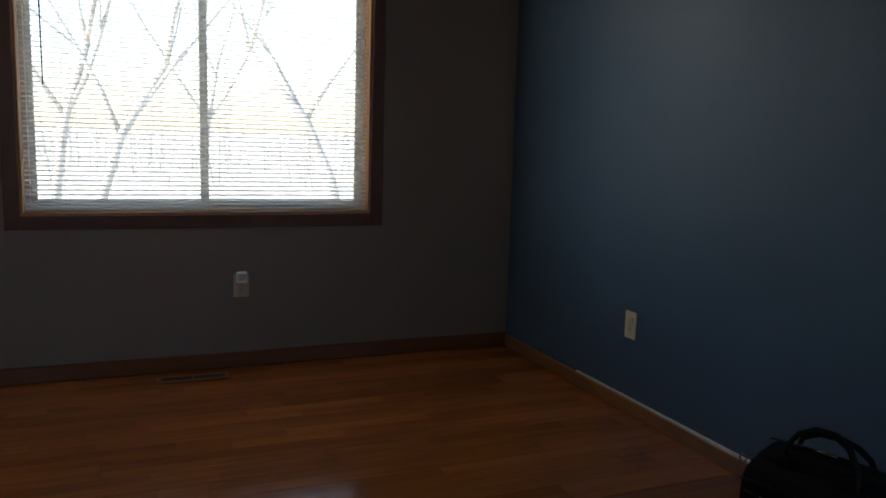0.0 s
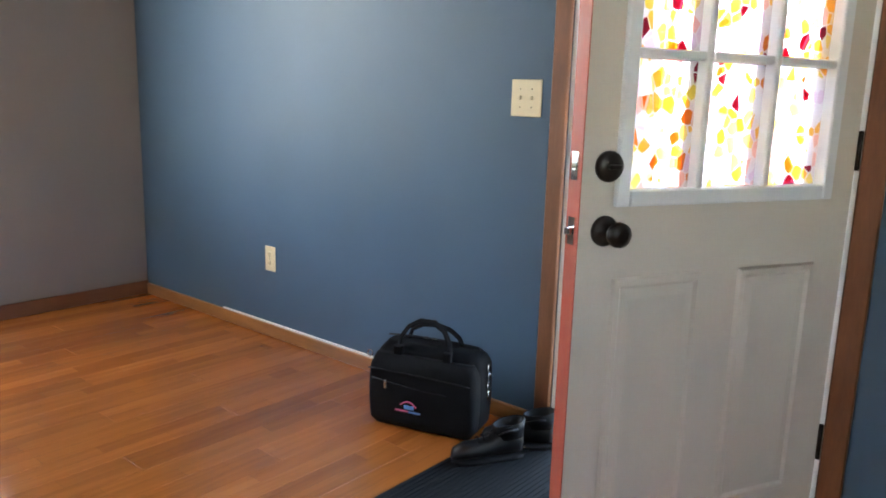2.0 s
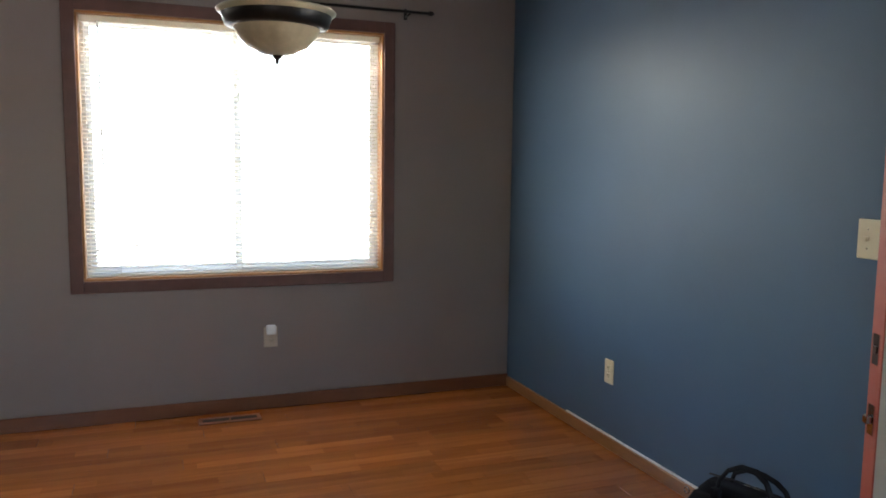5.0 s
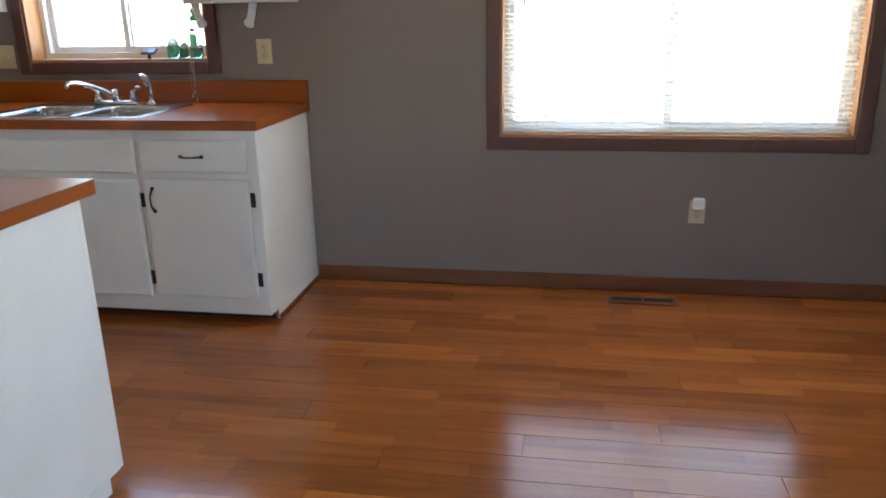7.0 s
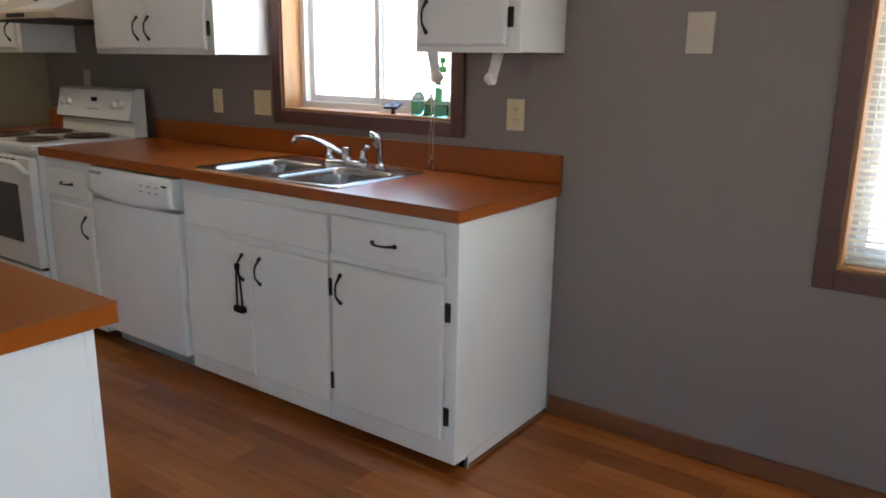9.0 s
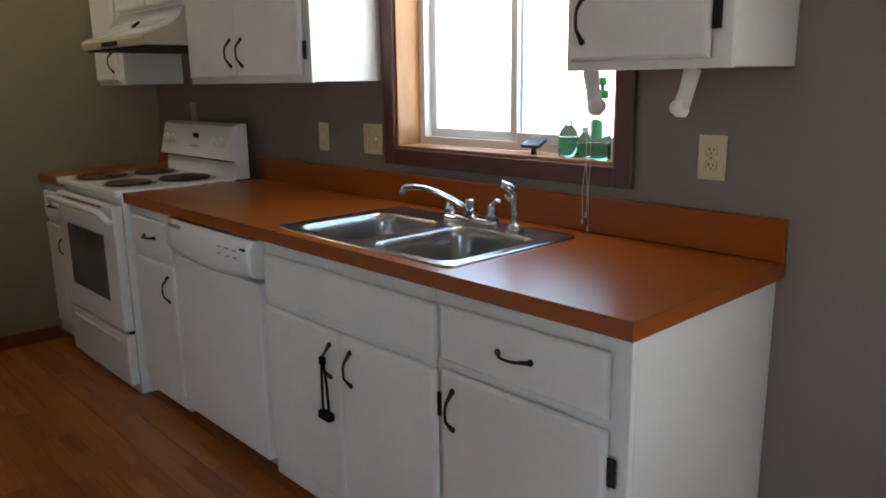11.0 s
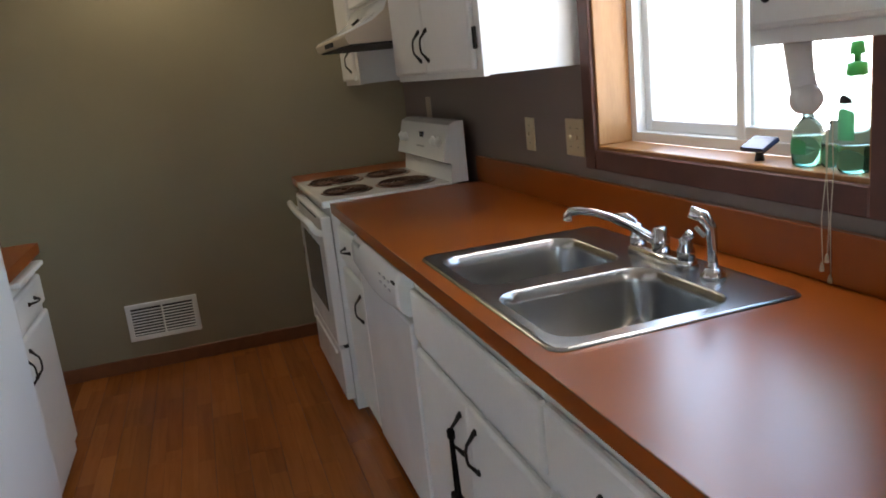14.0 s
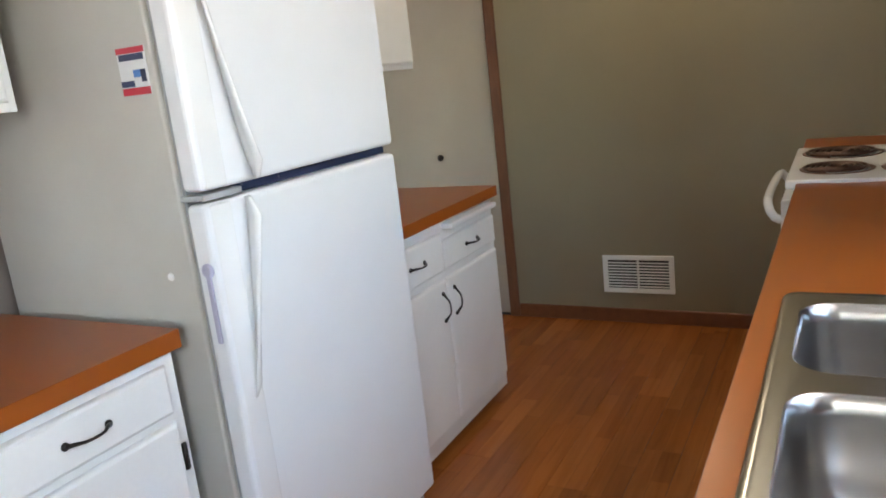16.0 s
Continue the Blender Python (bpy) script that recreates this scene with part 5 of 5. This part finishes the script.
part("stem", tube(bmesh.new(), ((LX, LY, LZ + 0.03), (LX, LY, LZ + 0.25), (LX, LY, H - 0.03)), 0.011, 10), M_black, lamp)
part("hub", lathe(bmesh.new(), (LX, LY, LZ + 0.154), ((0.1, 0), (0.05, 0.01), (0.022, 0.04), (0.018, 0.07)), 20), M_black, lamp, smooth=True)
part("canopy", lathe(bmesh.new(), (LX, LY, H - 0.04), ((0.02, 0), (0.05, 0.012), (0.065, 0.04)), 24), M_black, lamp, smooth=True)

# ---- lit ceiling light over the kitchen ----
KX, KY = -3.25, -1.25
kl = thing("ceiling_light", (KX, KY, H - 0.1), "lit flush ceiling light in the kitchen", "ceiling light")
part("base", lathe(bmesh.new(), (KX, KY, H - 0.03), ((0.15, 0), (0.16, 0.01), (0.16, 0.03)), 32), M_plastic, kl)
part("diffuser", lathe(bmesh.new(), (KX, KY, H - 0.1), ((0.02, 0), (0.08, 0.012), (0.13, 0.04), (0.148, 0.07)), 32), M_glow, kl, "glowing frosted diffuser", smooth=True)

# ---- by the front door: mat, bag, boots ----
mat = thing("door_mat", (2.9, -2.95, 0.0045), "black ribbed rubber door mat on wood floor", "door mat")
part("mat_base", cube(2.42, 3.31, -3.25, -2.56, 0.0025, 0.009, 0.002), M_rubber, mat)
for i in range(40):
    y = -3.235 + i * 0.0168
    part("rib", cube(2.44, 3.29, y, y + 0.008, 0.009, 0.012), M_rubber, mat)

bag = thing("laptop_bag", (3.17, -2.290, 0), "black nylon briefcase bag standing against blue wall", "bag")


def pillow(x0, x1, y0, y1, z0, z1, r, puff=0.0, top=0.03):
    """A soft box: rounded in plan, bulging at mid height, corners pulled in at the top."""
    bm = bmesh.new()
    loops = []
    for k in range(13):
        u = k / 12
        ins = 0.014 * max(0, 1 - u / 0.1) ** 2 - puff * math.sin(math.pi * u) + top * max(0, (u - 0.8) / 0.2) ** 2
        loops.append([bm.verts.new((x, y, z0 + (z1 - z0) * u + 0.005 * noise.noise((x * 9, y * 9, u * 4)))) for x, y in rounded(x0 + ins, x1 - ins, y0 + ins, y1 - ins, r, 5)])
    skin(bm, loops)
    return bm


part("main_compartment", pillow(3.115, 3.265, -2.500, -2.105, 0.004, 0.29, 0.035, 0.006, 0.028), M_nylon, bag, smooth=True)
pk = part("front_pocket", pillow(3.072, 3.15, -2.498, -2.107, 0.006, 0.262, 0.024, 0.006, 0.014), M_nylon, bag, smooth=True)
part("flap_welt", tube(bmesh.new(), arc((3.067, -2.105, 0.212), (3.067, -2.485, 0.202), (-0.003, 0, 0.004)), 0.0028, 8), M_leather, pk)
part("zipper", tube(bmesh.new(), arc((3.067, -2.12, 0.178), (3.067, -2.40, 0.158), (-0.003, 0, -0.004)), 0.0024, 8), M_leather, pk, "slanted pocket zipper")
part("top_zipper", tube(bmesh.new(), [(3.2, -2.12, 0.298), (3.2, -2.22, 0.3045), (3.2, -2.37, 0.3045), (3.2, -2.47, 0.298)], 0.004, 8), M_leather, bag)
for y in (-2.2, -2.385):
    part("handle_tab", cube(3.1, 3.125, y - 0.016, y + 0.016, 0.235, 0.295, 0.006, 2), M_nylon, bag)
part("handle", tube(bmesh.new(), ((3.125, -2.195, 0.275), (3.13, -2.2, 0.318), (3.14, -2.225, 0.358), (3.148, -2.265, 0.38), (3.148, -2.32, 0.381), (3.14, -2.36, 0.358), (3.13, -2.385, 0.318), (3.125, -2.39, 0.275)), (0.012, 0.011, 0.0105, 0.013, 0.013, 0.0105, 0.011, 0.012), 10, 0.6), M_nylon, bag, smooth=True)
part("handle", tube(bmesh.new(), ((3.22, -2.190, 0.285), (3.217, -2.205, 0.325), (3.212, -2.25, 0.35), (3.21, -2.310, 0.354), (3.212, -2.355, 0.342), (3.217, -2.385, 0.318), (3.22, -2.40, 0.285)), 0.0095, 10, 0.7), M_nylon, bag, smooth=True)
for y in (-2.27, -2.30):
    part("zipper_pull", tube(bmesh.new(), [(3.19 + 0.008 * math.cos(a), y + 0.012 * math.sin(a), 0.309) for a in [k * 0.7 for k in range(10)]], 0.0022, 6), M_steel, bag, "bright zipper pull")
part("strap_ring", tube(bmesh.new(), [(3.12, -2.084 + 0.01 * math.cos(a), 0.245 + 0.012 * math.sin(a)) for a in [k * 0.7 for k in range(10)]], 0.0024, 6), M_steel, bag)
part("buckle", cube(3.058, 3.064, -2.182, -2.168, 0.145, 0.178, 0.003), M_steel, pk)
for i in range(4):
    pts = [(3.185 + 0.012 * math.cos(a) + 0.006 * (i % 2), -2.512, 0.235 - i * 0.032 + 0.017 * math.sin(a)) for a in [k * 0.6 for k in range(9 + i % 2)]]
    part("strap_clip", tube(bmesh.new(), pts, 0.0022, 5), M_steel, bag, "thin bright strap clip")
part("emblem", tube(bmesh.new(), arc((3.062, -2.235, 0.098), (3.062, -2.295, 0.095), (0, 0, 0.016)), 0.0026, 6), M_pink, pk, "small pink arched emblem")
part("emblem", cube(3.061, 3.065, -2.285, -2.248, 0.084, 0.098, 0.001), M_thread, pk, "small blue emblem")
part("emblem", cube(3.061, 3.065, -2.265, -2.215, 0.073, 0.079, 0.001), M_pink, pk, "small pink lettering bar")
part("emblem", cube(3.061, 3.065, -2.31, -2.266, 0.072, 0.078, 0.001), M_thread, pk, "small blue lettering bar")
bag.location.x -= 0.045
bag.location.y -= 0.03
bag.rotation_euler.z = radians(17)


def boot(x, y, ang, z):
    t = thing("boot", (x, y, z), "black leather ankle boot on the mat", "boot", "pair of boots by the door")
    R = Matrix.Translation((x, y, z)) @ Matrix.Rotation(radians(ang), 4, "Z") @ Matrix.Scale(0.84, 4)
    bm = bmesh.new()
    loops = []
    for u, w, h in ((0, 0.006, 0.02), (0.012, 0.03, 0.045), (0.05, 0.042, 0.062), (0.1, 0.045, 0.066), (0.15, 0.04, 0.076), (0.18, 0.036, 0.104), (0.22, 0.036, 0.112), (0.265, 0.036, 0.108), (0.285, 0.02, 0.098)):
        loops.append([bm.verts.new((u, w * math.cos(a), 0.016 + h * (0.5 + 0.5 * math.sin(a)) * (1 if math.sin(a) > -0.9 else 1))) for a in [2 * math.pi * i / 12 for i in range(12)]])
    skin(bm, loops)
    bm.transform(R)
    up = part("upper", bm, M_leather, t, smooth=True)
    bm = bmesh.new()
    sole = [(0.0, 0.0), (0.02, 0.036), (0.08, 0.047), (0.16, 0.04), (0.24, 0.04), (0.285, 0.03), (0.29, 0)]
    ptsx = sole + [(a, -b) for a, b in reversed(sole[1:-1])]
    loops = [[bm.verts.new((a, b, zz)) for a, b in ptsx] for zz in (0, 0.018)]
    skin(bm, loops)
    bm.transform(R)
    part("sole", bm, M_rubber, t)
    bm = bmesh.new()
    for i in range(4):
        u = 0.1 + i * 0.022
        tube(bm, [(u, -0.022, 0.084 + i * 0.006), (u + 0.004, 0, 0.096 + i * 0.007), (u, 0.022, 0.084 + i * 0.006)], 0.0025, 6)
    bm.transform(R)
    part("laces", bm, M_nylon, t)
    bm = bmesh.new()
    loops = []
    for zz, k in ((0.085, 1.0), (0.115, 1.02), (0.142, 1.08), (0.146, 1.03), (0.14, 0.93), (0.095, 0.84)):
        loops.append([bm.verts.new((0.228 + 0.062 * k * math.cos(a), 0.041 * k * math.sin(a), zz + (0.012 * math.cos(a) if zz > 0.11 else 0))) for a in [2 * math.pi * i / 16 for i in range(16)]])
    skin(bm, loops)
    bm.transform(R)
    part("shaft", bm, M_leather, t, "open ankle shaft", smooth=True)
    bm = tube(bmesh.new(), [(0.17, -0.042, 0.11), (0.2, -0.048, 0.125), (0.25, -0.045, 0.13)], 0.004, 6)
    bm.transform(R)
    part("strap", bm, M_leather, t)


boot(2.925, -2.595, -33, 0.012)
boot(3.11, -2.575, -55, 0.012)

# ---- floor: oak boards, the last pieces ----
fl = thing("floor", (0, 0, -0.002), "oak-look laminate plank floor with satin shine", "floor", kind="structure")
part("subfloor", cube(XW - T, XE + 0.0, YS - T, 0.0, -0.1, -0.003), M_dark, fl)
PW, PL, GAP = 0.128, 1.2, 0.0012
bm = cube(-PL / 2 + GAP / 2, PL / 2 - GAP / 2, -PW / 2 + GAP / 2, PW / 2 - GAP / 2, -0.006, 0, 0.0006)
plank_me = finish("plank", bm, M_plank)
rng = random.Random(21)
row, y = 0, -PW / 2
late = bmesh.new()
count = 0
while y > YS:
    off = (row * 0.437) % PL
    x = XW - off
    while x < XE:
        x0, x1 = max(x, XW), min(x + PL, XE)
        if x1 - x0 > 0.02:
            if y > -4.9 and count < 300:
                if x1 - x0 > PL - 0.01:
                    me = plank_me
                else:
                    w = (x1 - x0) / 2
                    me = finish("plank", cube(-w + GAP / 2, w - GAP / 2, -PW / 2 + GAP / 2, PW / 2 - GAP / 2, -0.006, 0, 0.0006), M_plank)
                ob = new("plank", me)
                ob.parent = fl
                ob.location = ((x0 + x1) / 2, y, 0.002)
                count += 1
            else:
                box(late, x0 + GAP / 2, x1 - GAP / 2, y - PW / 2 + GAP / 2, y + PW / 2 - GAP / 2, -0.006, 0.0)
        x += PL
    y -= PW
    row += 1
if late.verts:
    tagged(part("planks_beyond", late, M_plank, fl), kind="stuff")
else:
    late.free()
